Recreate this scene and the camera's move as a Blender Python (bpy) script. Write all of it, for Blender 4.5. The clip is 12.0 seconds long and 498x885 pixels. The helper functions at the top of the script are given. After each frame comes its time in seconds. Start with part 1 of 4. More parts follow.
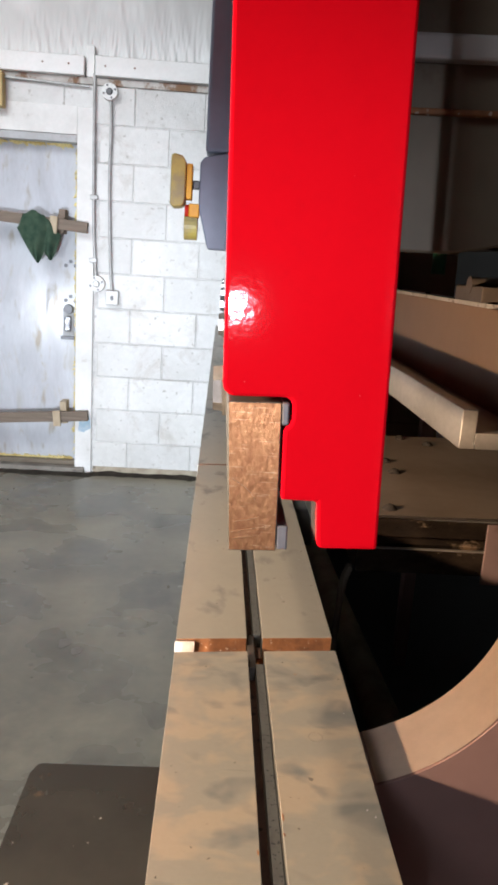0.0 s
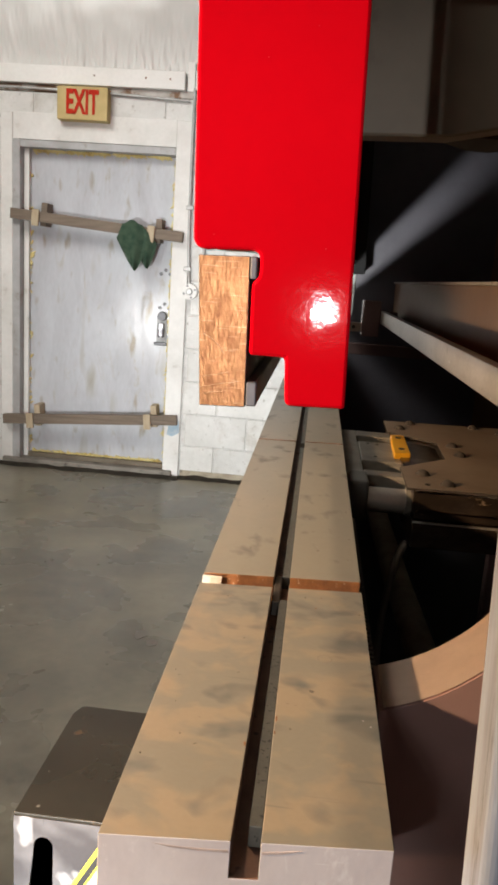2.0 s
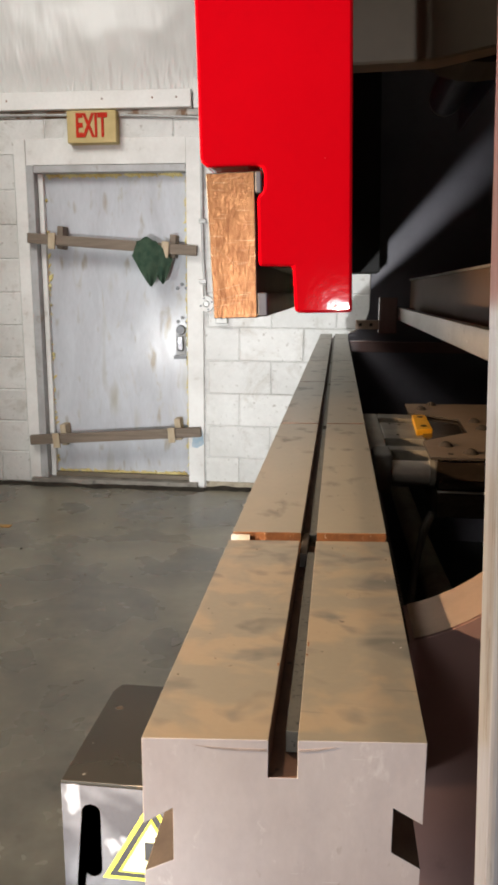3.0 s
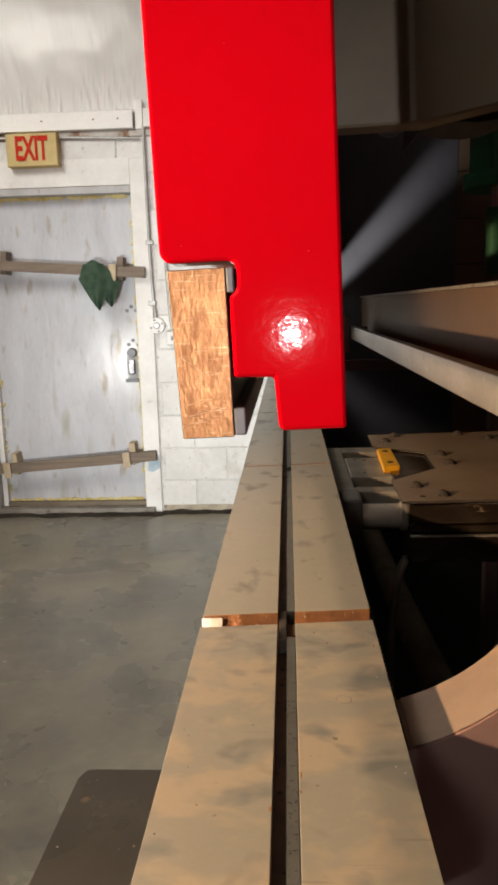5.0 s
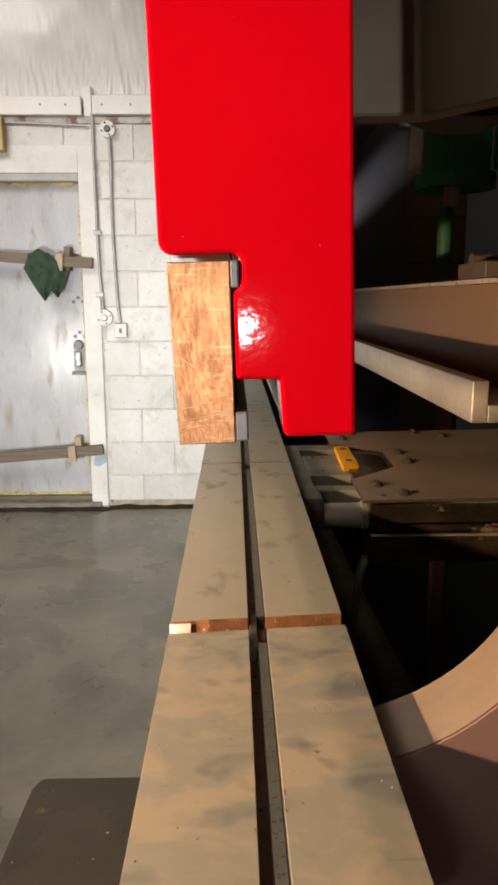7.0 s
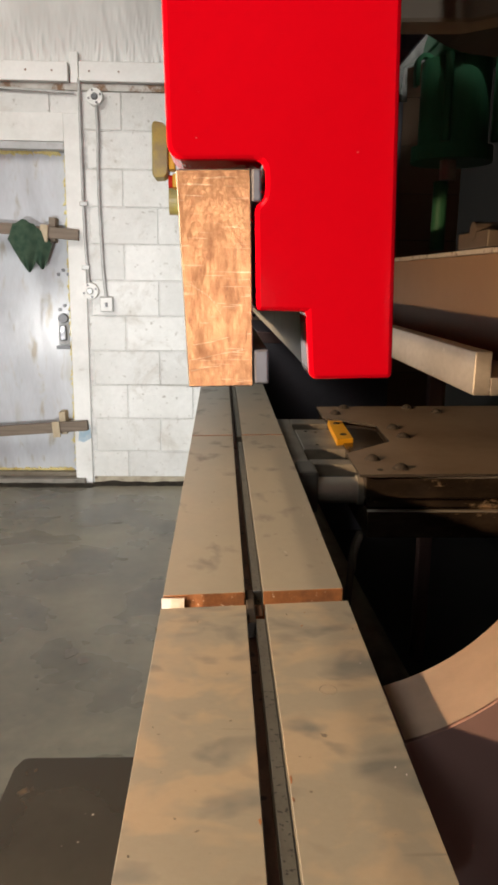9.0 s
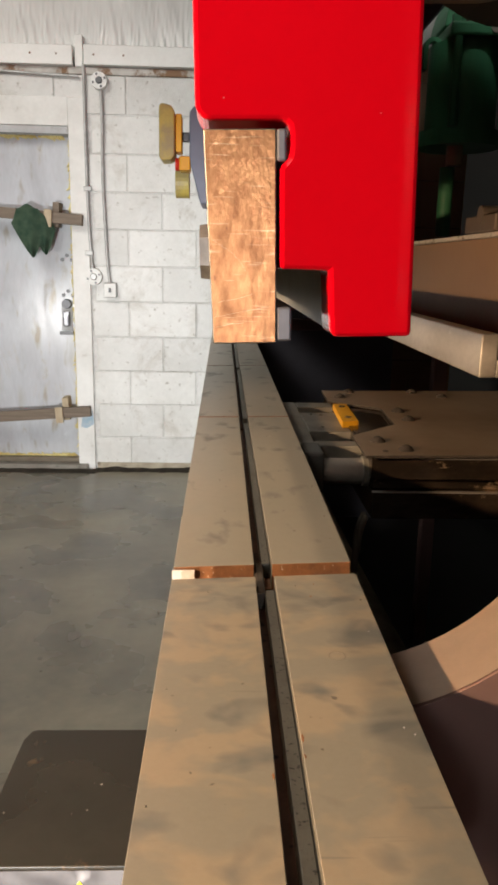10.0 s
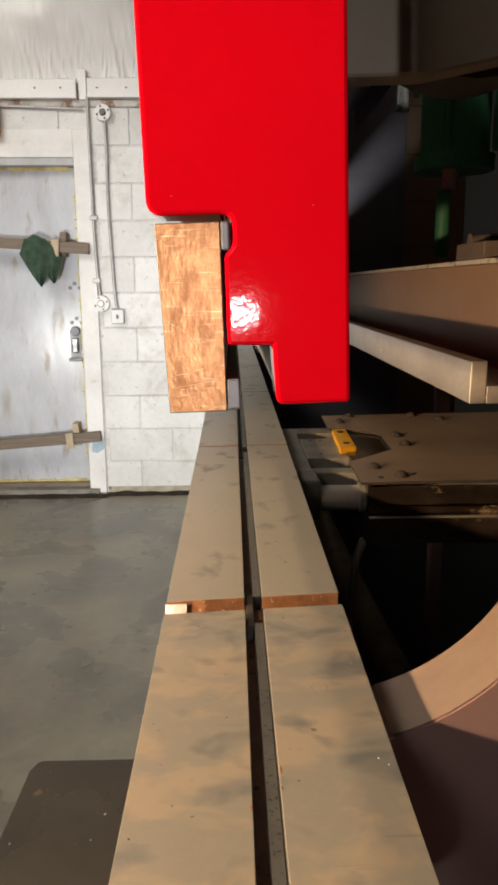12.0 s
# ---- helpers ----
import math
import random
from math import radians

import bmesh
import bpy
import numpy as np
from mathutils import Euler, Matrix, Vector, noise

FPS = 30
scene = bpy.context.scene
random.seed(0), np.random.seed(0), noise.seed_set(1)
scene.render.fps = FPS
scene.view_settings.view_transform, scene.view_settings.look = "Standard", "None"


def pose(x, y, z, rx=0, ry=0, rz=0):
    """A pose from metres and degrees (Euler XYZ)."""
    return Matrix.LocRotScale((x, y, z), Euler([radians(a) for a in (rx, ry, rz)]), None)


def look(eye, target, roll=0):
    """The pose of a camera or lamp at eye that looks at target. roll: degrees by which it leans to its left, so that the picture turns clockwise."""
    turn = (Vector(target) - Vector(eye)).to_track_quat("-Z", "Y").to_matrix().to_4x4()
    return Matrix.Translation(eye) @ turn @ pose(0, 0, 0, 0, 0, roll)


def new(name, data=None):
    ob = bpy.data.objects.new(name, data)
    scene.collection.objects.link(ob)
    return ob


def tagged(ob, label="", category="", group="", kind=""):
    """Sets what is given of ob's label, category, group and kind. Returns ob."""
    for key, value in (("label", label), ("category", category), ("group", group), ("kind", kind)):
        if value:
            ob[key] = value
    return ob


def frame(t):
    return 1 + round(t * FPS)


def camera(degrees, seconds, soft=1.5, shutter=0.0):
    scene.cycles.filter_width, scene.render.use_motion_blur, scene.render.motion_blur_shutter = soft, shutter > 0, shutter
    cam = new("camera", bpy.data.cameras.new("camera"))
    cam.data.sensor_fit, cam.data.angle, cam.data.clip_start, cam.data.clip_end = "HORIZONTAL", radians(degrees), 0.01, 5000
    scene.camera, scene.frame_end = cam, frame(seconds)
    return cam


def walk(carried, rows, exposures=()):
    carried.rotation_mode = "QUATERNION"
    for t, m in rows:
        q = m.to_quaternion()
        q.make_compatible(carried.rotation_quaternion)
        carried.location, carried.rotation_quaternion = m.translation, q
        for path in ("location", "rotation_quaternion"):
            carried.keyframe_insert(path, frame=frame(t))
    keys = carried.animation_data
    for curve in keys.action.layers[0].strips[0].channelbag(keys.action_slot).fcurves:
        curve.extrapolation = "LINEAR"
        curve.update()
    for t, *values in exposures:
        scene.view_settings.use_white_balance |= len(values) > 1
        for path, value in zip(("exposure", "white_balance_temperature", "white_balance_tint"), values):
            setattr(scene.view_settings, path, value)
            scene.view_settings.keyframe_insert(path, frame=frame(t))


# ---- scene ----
cam = camera(37.1, 12.0, soft=3.2)
PATH = [
    (0, (0.021, -0.243, 1.322), (0.115, 1.7, 0.857), 3.7),
    (0.5, (0.05, -0.254, 1.325), (0.059, 1.691, 0.86), 5.1),
    (1, (0.055, -0.262, 1.316), (-0.056, 1.68, 0.852), 6.6),
    (1.5, (0.06, -0.252, 1.3), (-0.096, 1.68, 0.805), 7.0),
    (2, (0.072, -0.263, 1.267), (-0.087, 1.683, 0.833), 4.0),
    (2.5, (0.08, -0.271, 1.24), (-0.102, 1.676, 0.819), 1.9),
    (3, (0.079, -0.286, 1.228), (-0.15, 1.661, 0.831), 0.3),
    (3.2, (0.077, -0.29, 1.228), (-0.173, 1.658, 0.851), -0.2),
    (4.8, (0.068, -0.245, 1.257), (-0.083, 1.713, 0.878), -1.0),
    (5, (0.065, -0.231, 1.262), (-0.044, 1.733, 0.899), -1.5),
    (5.5, (0.053, -0.197, 1.261), (0.069, 1.767, 0.879), -1.8),
    (6, (0.047, -0.204, 1.263), (0.078, 1.757, 0.87), -1.4),
    (6.5, (0.042, -0.213, 1.263), (0.077, 1.748, 0.871), -0.6),
    (7, (0.046, -0.214, 1.263), (0.084, 1.75, 0.883), -0.2),
    (9, (0.037, -0.184, 1.247), (0.116, 1.766, 0.813), 0.8),
    (9.5, (0.036, -0.194, 1.24), (0.107, 1.752, 0.781), 1.4),
    (10, (0.031, -0.192, 1.239), (0.106, 1.752, 0.775), 1.2),
    (10.5, (0.028, -0.199, 1.241), (0.102, 1.748, 0.79), 1.4),
    (11, (0.03, -0.205, 1.242), (0.102, 1.745, 0.802), 1.6),
    (11.5, (0.036, -0.207, 1.246), (0.109, 1.746, 0.822), 1.3),
    (12, (0.048, -0.209, 1.256), (0.09, 1.747, 0.842), -0.4),
]
walk(cam, [(t, look(eye, target, roll)) for t, eye, target, roll in PATH], [(0, 0.04, 5700, 10), (0.5, 0.03, 5850, 10), (1, -0.05, 6100, 10), (2, -0.17, 6400, 10), (3, -0.24, 6350, 10), (5, -0.18, 6600, 10), (7, -0.15, 6650, 10), (9, -0.2, 6500, 10), (10, -0.3, 6450, 10), (11, -0.25, 6450, 10), (12, -0.19, 6500, 10)])

# ---------------------------------------------------------------- light
def lamp(name, kind, place, target, watts, colour, size=0.1, cone=60, blend=0.5):
    data = bpy.data.lights.new(name, kind)
    data.energy, data.color = watts, colour
    if kind == "AREA":
        data.size = size
    else:
        data.shadow_soft_size = size
    if kind == "SPOT":
        data.spot_size, data.spot_blend = radians(cone), blend
    ob = new(name, data)
    ob.matrix_world = look(place, target)
    return ob


world = bpy.data.worlds.new("world")
scene.world = world
world.use_nodes = True
world.node_tree.nodes["Background"].inputs[0].default_value = (0.75, 0.85, 1.0, 1)
world.node_tree.nodes["Background"].inputs[1].default_value = 0.006
# white work light standing low in front of the machine, behind the camera
lamp("work_light", "SPOT", (-0.62, -2.0, 0.45), (-0.19, 4.2, 0.76), 1040, (0.985, 0.985, 0.97), 0.045, 38, 1.0)
# second low lamp further out in the hall
lamp("floor_light", "SPOT", (-2.2, -1.5, 0.55), (-1.0, 4.3, 0.9), 165, (1.0, 0.98, 0.93), 0.12, 40, 1.0)
# warm shop light on a stand behind the camera
lamp("shop_light", "SPOT", (-0.95, -0.20, 1.41), (0.16, 0.38, 1.06), 158, (1.0, 0.67, 0.39), 0.03, 52, 0.5)
# warm lamp hung over the front of the bed
lamp("overhead_lamp", "SPOT", (-0.33, 0.45, 2.1), (0.05, 0.30, 1.05), 22, (1.0, 0.70, 0.43), 0.03, 48, 0.7)
# warm lamp low in front of the bed, shining through the gap over the die
lamp("low_lamp", "SPOT", (-1.0, -0.6, 0.75), (0.40, 0.85, 1.21), 170, (1.0, 0.66, 0.38), 0.04, 30, 0.6)
# unseen area lamp added over the floor to wash the film and wall
lamp("wash_light", "AREA", (-2.0, 1.9, 3.2), (-1.5, 2.9, 0.6), 66, (1.0, 0.97, 0.90), 1.2)
# unseen fill lamp added behind the camera to brighten the near side frame
lamp("front_fill_light", "AREA", (-1.6, -2.2, 3.1), (-0.2, 0.0, 0.9), 22, (1.0, 0.95, 0.88), 1.0)
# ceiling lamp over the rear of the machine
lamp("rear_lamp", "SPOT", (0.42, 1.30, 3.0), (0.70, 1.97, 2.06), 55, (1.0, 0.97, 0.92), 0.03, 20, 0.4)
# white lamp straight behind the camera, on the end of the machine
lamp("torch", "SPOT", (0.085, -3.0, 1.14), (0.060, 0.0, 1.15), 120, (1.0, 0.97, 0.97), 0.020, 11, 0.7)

# ---------------------------------------------------------------- materials
def material(name, base, rough=0.6, metal=0.0, second=None, scale=8.0, mix=(0.4, 0.65), fine=0.0, bump=0.0, bump_scale=60.0, stretch=(1, 1, 1), spots=None, spot_scale=3.0, spot_range=(0.6, 0.7), rough2=None, coat=0.0, random_value=0.0, spec=0.5, distort=0.0, flecks=None, scratch=None, spot_detail=8.0, detail=5.0):
    """Base colour broken by two scales of noise, stains of a third colour, fine relief."""
    m = bpy.data.materials.new(name)
    m.use_nodes = True
    nt = m.node_tree
    n, l = nt.nodes, nt.links
    b = n["Principled BSDF"]
    b.inputs["Roughness"].default_value, b.inputs["Metallic"].default_value = rough, metal
    b.inputs["Coat Weight"].default_value = coat
    b.inputs["Coat Roughness"].default_value = 0.08
    b.inputs["Specular IOR Level"].default_value = spec
    co = n.new("ShaderNodeTexCoord")
    geo = n.new("ShaderNodeNewGeometry")
    mp = n.new("ShaderNodeMapping")
    mp.inputs["Scale"].default_value = stretch
    l.new(geo.outputs["Position"], mp.inputs["Vector"])

    def noise_of(s, detail=5.0, rgh=0.6, warp=0.0, source=None):
        t = n.new("ShaderNodeTexNoise")
        t.inputs["Scale"].default_value, t.inputs["Detail"].default_value, t.inputs["Roughness"].default_value = s, detail, rgh
        t.inputs["Distortion"].default_value = warp
        l.new((source or mp).outputs[0], t.inputs["Vector"])
        return t.outputs["Fac"]

    def ramp(src, lo, hi):
        r = n.new("ShaderNodeMapRange")
        r.inputs["From Min"].default_value, r.inputs["From Max"].default_value = lo, hi
        l.new(src, r.inputs["Value"])
        return r.outputs[0]

    def blend(fac, a, c, how="MIX"):
        x = n.new("ShaderNodeMix")
        x.data_type, x.blend_type = "RGBA", how
        for key, v in ((0, fac), (6, a), (7, c)):
            if hasattr(v, "links"):
                l.new(v, x.inputs[key])
            else:
                x.inputs[key].default_value = v if key == 0 else (*v, 1)
        return x.outputs[2]

    colour = blend(ramp(noise_of(scale, detail, warp=distort), *mix), base, second or tuple(v * 0.75 for v in base))
    if spots:
        s = ramp(noise_of(spot_scale, spot_detail, 0.72 if spot_detail > 4 else 0.5, distort), *spot_range)
        colour = blend(s, colour, spots)
        if rough2 is not None:
            r = n.new("ShaderNodeMapRange")
            r.inputs["To Min"].default_value, r.inputs["To Max"].default_value = rough, rough2
            l.new(s, r.inputs["Value"])
            l.new(r.outputs[0], b.inputs["Roughness"])
    if flecks:
        colour = blend(ramp(noise_of(flecks[1], 2.0, 0.5), *flecks[2]), colour, flecks[0])
    if scratch:
        turn = n.new("ShaderNodeMapping")
        turn.inputs["Rotation"].default_value = scratch[1]
        turn.inputs["Scale"].default_value = scratch[2]
        l.new(geo.outputs["Position"], turn.inputs["Vector"])
        colour = blend(ramp(noise_of(1.0, 2.0, 0.5, 0.3, turn), *scratch[3]), colour, scratch[0])
    if fine:
        colour = blend(fine, colour, blend(ramp(noise_of(scale * 14, 3.0), 0.35, 0.65), (0.55, 0.55, 0.55), (1, 1, 1)), "MULTIPLY")
    if random_value:
        info = n.new("ShaderNodeObjectInfo")
        r = n.new("ShaderNodeMapRange")
        r.inputs["To Min"].default_value, r.inputs["To Max"].default_value = 1 - random_value, 1.0
        l.new(info.outputs["Random"], r.inputs["Value"])
        hsv = n.new("ShaderNodeHueSaturation")
        l.new(r.outputs[0], hsv.inputs["Value"])
        l.new(colour, hsv.inputs["Color"])
        colour = hsv.outputs[0]
    l.new(colour, b.inputs["Base Color"])
    if bump:
        bp = n.new("ShaderNodeBump")
        bp.inputs["Strength"].default_value, bp.inputs["Distance"].default_value = bump, 0.004
        l.new(noise_of(bump_scale, 4.0), bp.inputs["Height"])
        l.new(bp.outputs[0], b.inputs["Normal"])
    return m


BLOCK = material("painted_block", (0.80, 0.795, 0.765), 0.33, second=(0.66, 0.65, 0.61), scale=2.4, mix=(0.42, 0.76), fine=0.14, bump=0.7, bump_scale=110, spots=(0.46, 0.42, 0.355), spot_scale=5, spot_range=(0.55, 0.80), random_value=0.13, flecks=((0.40, 0.37, 0.32), 34, (0.66, 0.80)), distort=0.5)
MORTAR = material("mortar", (0.72, 0.715, 0.69), 0.8, scale=20, bump=0.5, spots=(0.30, 0.27, 0.23), spot_scale=2.6, spot_range=(0.53, 0.72))
WHITE = material("white_paint", (0.83, 0.825, 0.795), 0.5, second=(0.70, 0.69, 0.655), scale=3, fine=0.1, bump=0.2, spots=(0.36, 0.31, 0.245), spot_scale=6, spot_range=(0.61, 0.79))
BOARD = material("white_board", (0.90, 0.895, 0.865), 0.45, second=(0.84, 0.83, 0.795), scale=4, fine=0.08, spots=(0.50, 0.44, 0.36), spot_scale=11, spot_range=(0.68, 0.8))
FILM = material("plastic_film", (0.80, 0.795, 0.77), 0.28, second=(0.75, 0.745, 0.72), scale=2, spots=(0.45, 0.41, 0.34), spot_scale=5, spot_range=(0.70, 0.8))
DOORM = material("door_paint", (0.56, 0.58, 0.615), 0.2, second=(0.48, 0.49, 0.52), scale=2.6, stretch=(1.9, 1, 0.6), fine=0.12, spots=(0.33, 0.295, 0.235), spot_scale=4.2, spot_range=(0.57, 0.70), rough2=0.6, bump=0.35, bump_scale=6, distort=0.9, flecks=((0.36, 0.315, 0.25), 9, (0.62, 0.76)), spec=0.55, scratch=((0.42, 0.40, 0.36), (0, 0, 0), (9, 1, 2.0), (0.60, 0.78)))
FRAMEM = material("door_frame", (0.47, 0.475, 0.48), 0.5, second=(0.36, 0.355, 0.345), scale=6, fine=0.12, spots=(0.24, 0.20, 0.155), spot_scale=9, spot_range=(0.56, 0.72))
SILLM = material("worn_sill", (0.27, 0.245, 0.205), 0.6, second=(0.17, 0.15, 0.125), scale=9, fine=0.25, spots=(0.09, 0.08, 0.065), spot_scale=14, spot_range=(0.52, 0.66))
SILLW = material("bare_block_foot", (0.50, 0.44, 0.33), 0.8, second=(0.36, 0.30, 0.22), scale=14, fine=0.25, bump=0.5, spots=(0.16, 0.13, 0.10), spot_scale=16, spot_range=(0.56, 0.7))
CONCRETE = material("wet_concrete", (0.248, 0.221, 0.152), 0.30, second=(0.13, 0.118, 0.087), scale=1.4, mix=(0.36, 0.62), fine=0.28, bump=0.10, bump_scale=35, spots=(0.10, 0.09, 0.068), spot_scale=2.7, spot_range=(0.47, 0.74), rough2=0.16, distort=0.15, spot_detail=4.0, flecks=((0.09, 0.08, 0.06), 11, (0.69, 0.78)))
DARKBASE = material("black_sealant", (0.026, 0.022, 0.017), 0.85, second=(0.05, 0.042, 0.032), scale=22, spec=0.15, bump=0.4, bump_scale=90)
WOOD = material("old_lumber", (0.22, 0.17, 0.125), 0.7, second=(0.15, 0.115, 0.085), scale=9, stretch=(0.4, 4, 6), fine=0.3, bump=0.3)
PINE = material("pine_cleat", (0.50, 0.41, 0.28), 0.7, second=(0.40, 0.31, 0.2), scale=14, stretch=(3, 3, 0.6), fine=0.2)
FOAM = material("yellow_foam", (0.74, 0.65, 0.30), 0.9, second=(0.55, 0.42, 0.14), scale=18, bump=0.6)
RAG = material("green_cloth", (0.105, 0.17, 0.11), 0.95, second=(0.055, 0.115, 0.075), scale=25, fine=0.25, bump=0.4, bump_scale=200)
SIGN = material("sign_housing", (0.62, 0.49, 0.23), 0.6, second=(0.52, 0.40, 0.17), scale=9, fine=0.08, spec=0.2)
SIGNRED = material("sign_letter", (0.56, 0.032, 0.012), 0.7, second=(0.48, 0.022, 0.01), scale=20, spec=0.15)
CONDUIT = material("conduit_paint", (0.50, 0.50, 0.49), 0.4, metal=0.3, second=(0.36, 0.35, 0.33), scale=14)
DARKMETAL = material("dark_hardware", (0.12, 0.12, 0.125), 0.4, metal=0.7, scale=30)
# second tone paints the warm lamp's reflected patches; grey spots are handling smudges
STEEL = material("handled_lamplit_die_steel", (0.303, 0.280, 0.230), 0.33, metal=0.3, second=(0.39, 0.322, 0.238), scale=26, mix=(0.46, 0.58), detail=3.0, fine=0.08, spots=(0.18, 0.178, 0.163), spot_scale=33, spot_range=(0.555, 0.70), spot_detail=2.5, bump=0.04, bump_scale=150, rough2=0.50, stretch=(0.85, 1.1, 1), distort=0.35, flecks=((0.16, 0.135, 0.11), 160, (0.745, 0.775)), scratch=((0.25, 0.23, 0.195), (0, 0, 0.45), (14, 200, 10), (0.70, 0.76)))
STEELFAR = material("die_steel", (0.335, 0.308, 0.25), 0.36, metal=0.3, second=(0.375, 0.333, 0.262), scale=10, mix=(0.40, 0.70), detail=3.0, fine=0.08, spots=(0.20, 0.19, 0.165), spot_scale=38, spot_range=(0.575, 0.73), spot_detail=3.0, bump=0.04, bump_scale=150, rough2=0.5, stretch=(1.0, 0.7, 1), distort=0.25, flecks=((0.17, 0.145, 0.12), 120, (0.745, 0.775)))
BRIGHT = material("ground_steel_end", (0.79, 0.74, 0.75), 0.42, metal=0.1, second=(0.70, 0.645, 0.655), scale=19, mix=(0.38, 0.66), fine=0.08, stretch=(1.3, 1, 0.7), spots=(0.93, 0.90, 0.90), spot_scale=70, spot_range=(0.60, 0.72), bump=0.07, bump_scale=40, distort=0.4, flecks=((0.60, 0.54, 0.53), 130, (0.70, 0.80)), scratch=((0.92, 0.90, 0.90), (0, 0.5, 0), (30, 10, 500), (0.71, 0.77)))
DAB = material("old_paint_dab", (0.52, 0.53, 0.54), 0.7, second=(0.40, 0.385, 0.37), scale=90, fine=0.2, spots=(0.16, 0.085, 0.04), spot_scale=160, spot_range=(0.60, 0.68))
BURR = material("burr_shadow", (0.42, 0.345, 0.32), 0.6, second=(0.60, 0.50, 0.47), scale=160)
RUST = material("rusty_face", (0.30, 0.13, 0.05), 0.75, second=(0.15, 0.065, 0.03), scale=55, fine=0.3, bump=0.4, flecks=((0.52, 0.42, 0.34), 330, (0.66, 0.70)))
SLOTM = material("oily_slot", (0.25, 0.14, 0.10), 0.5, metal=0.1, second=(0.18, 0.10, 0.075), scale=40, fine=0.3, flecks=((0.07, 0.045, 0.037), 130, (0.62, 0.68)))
# dark brown for the die's side grooves, with their shade in the colour
GROOVE = material("shaded_groove", (0.105, 0.080, 0.060), 0.5, metal=0.1, second=(0.07, 0.052, 0.04), scale=60, fine=0.25)
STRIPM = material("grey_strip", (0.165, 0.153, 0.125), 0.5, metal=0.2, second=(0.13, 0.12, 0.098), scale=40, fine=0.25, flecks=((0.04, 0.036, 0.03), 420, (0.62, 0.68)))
BLUEM = material("blue_smear", (0.36, 0.50, 0.60), 0.6, second=(0.55, 0.60, 0.63), scale=30)
REDM = material("red_enamel", (0.66, 0.0015, 0.010), 0.045, second=(0.60, 0.001, 0.008), scale=3, bump=0.016, bump_scale=110, spec=0.11, flecks=((0.72, 0.30, 0.28), 420, (0.79, 0.80)))
TOOLEND = material("tarnished_tool_end", (0.49, 0.24, 0.105), 0.33, metal=0.9, second=(0.35, 0.15, 0.065), scale=430, mix=(0.36, 0.66), fine=0.45, spots=(0.27, 0.11, 0.05), spot_scale=130, spot_range=(0.47, 0.78), bump=0.08, bump_scale=700, stretch=(1.3, 1, 0.5), rough2=0.5, distort=0.1, flecks=((0.20, 0.085, 0.045), 420, (0.64, 0.78)), scratch=((0.66, 0.44, 0.26), (0, 0.06, 0), (90, 10, 1600), (0.62, 0.80)))
TOOL = material("tool_steel", (0.22, 0.22, 0.205), 0.45, metal=0.5, second=(0.15, 0.145, 0.135), scale=7, fine=0.25, spots=(0.12, 0.10, 0.08), spot_scale=25, bump=0.1, bump_scale=100)
LUGM = material("grey_lug", (0.20, 0.20, 0.225), 0.45, metal=0.3, second=(0.16, 0.16, 0.18), scale=60, fine=0.1)
INNERM = material("bare_plate", (0.44, 0.45, 0.42), 0.45, metal=0.2, second=(0.33, 0.34, 0.31), scale=14, fine=0.2, spots=(0.16, 0.15, 0.13), spot_scale=25, spot_range=(0.62, 0.72))
CHIP = material("chipped_yellow", (0.33, 0.33, 0.30), 0.45, metal=0.4, second=(0.24, 0.235, 0.21), scale=14, fine=0.25, spots=(0.75, 0.50, 0.01), spot_scale=28, spot_range=(0.54, 0.57))
PURPLE = material("machine_paint", (0.32, 0.208, 0.192), 0.24, second=(0.26, 0.167, 0.155), scale=3, fine=0.1, spots=(0.10, 0.065, 0.06), spot_scale=6, spot_range=(0.62, 0.8), bump=0.10, bump_scale=70)
FARPAINT = material("dark_grey_paint", (0.158, 0.150, 0.172), 0.4, second=(0.127, 0.120, 0.138), scale=3, fine=0.1, spots=(0.10, 0.09, 0.09), spot_scale=6, spot_range=(0.62, 0.8), bump=0.06, bump_scale=70)
TAN = material("burnt_edge", (0.62, 0.465, 0.35), 0.5, second=(0.52, 0.38, 0.28), scale=9, fine=0.12, spots=(0.2, 0.13, 0.09), spot_scale=16, spot_range=(0.66, 0.76))
PLATE = material("gauge_plate", (0.285, 0.225, 0.17), 0.5, metal=0.2, second=(0.2, 0.15, 0.11), scale=5, fine=0.12)
GAUGE = material("gauge_steel", (0.25, 0.23, 0.19), 0.42, metal=0.2, second=(0.16, 0.145, 0.12), scale=24, fine=0.2, spots=(0.07, 0.055, 0.04), spot_scale=18, spot_range=(0.57, 0.72))
# grey-brown stop block, its colour lowered for the ram's shadow
ENDM = material("shaded_block", (0.17, 0.135, 0.105), 0.5, metal=0.2, second=(0.13, 0.10, 0.075), scale=12, fine=0.15)
BARM = material("bar_aluminium", (0.55, 0.51, 0.46), 0.38, metal=0.6, second=(0.44, 0.40, 0.35), scale=11, stretch=(1, 0.45, 1), fine=0.2, spots=(0.27, 0.225, 0.18), spot_scale=26, spot_range=(0.60, 0.74), flecks=((0.78, 0.76, 0.72), 60, (0.70, 0.78)), bump=0.06, bump_scale=90)
WEB = material("beam_paint", (0.30, 0.19, 0.115), 0.55, second=(0.26, 0.16, 0.095), scale=3, fine=0.08)
BLACKM = material("black_rubber", (0.018, 0.018, 0.018), 0.6, scale=20, bump=0.3)
RUBBER = material("grey_rubber", (0.125, 0.115, 0.10), 0.6, scale=30, fine=0.2)
VOID = material("near_black", (0.012, 0.011, 0.010), 0.7, scale=4)
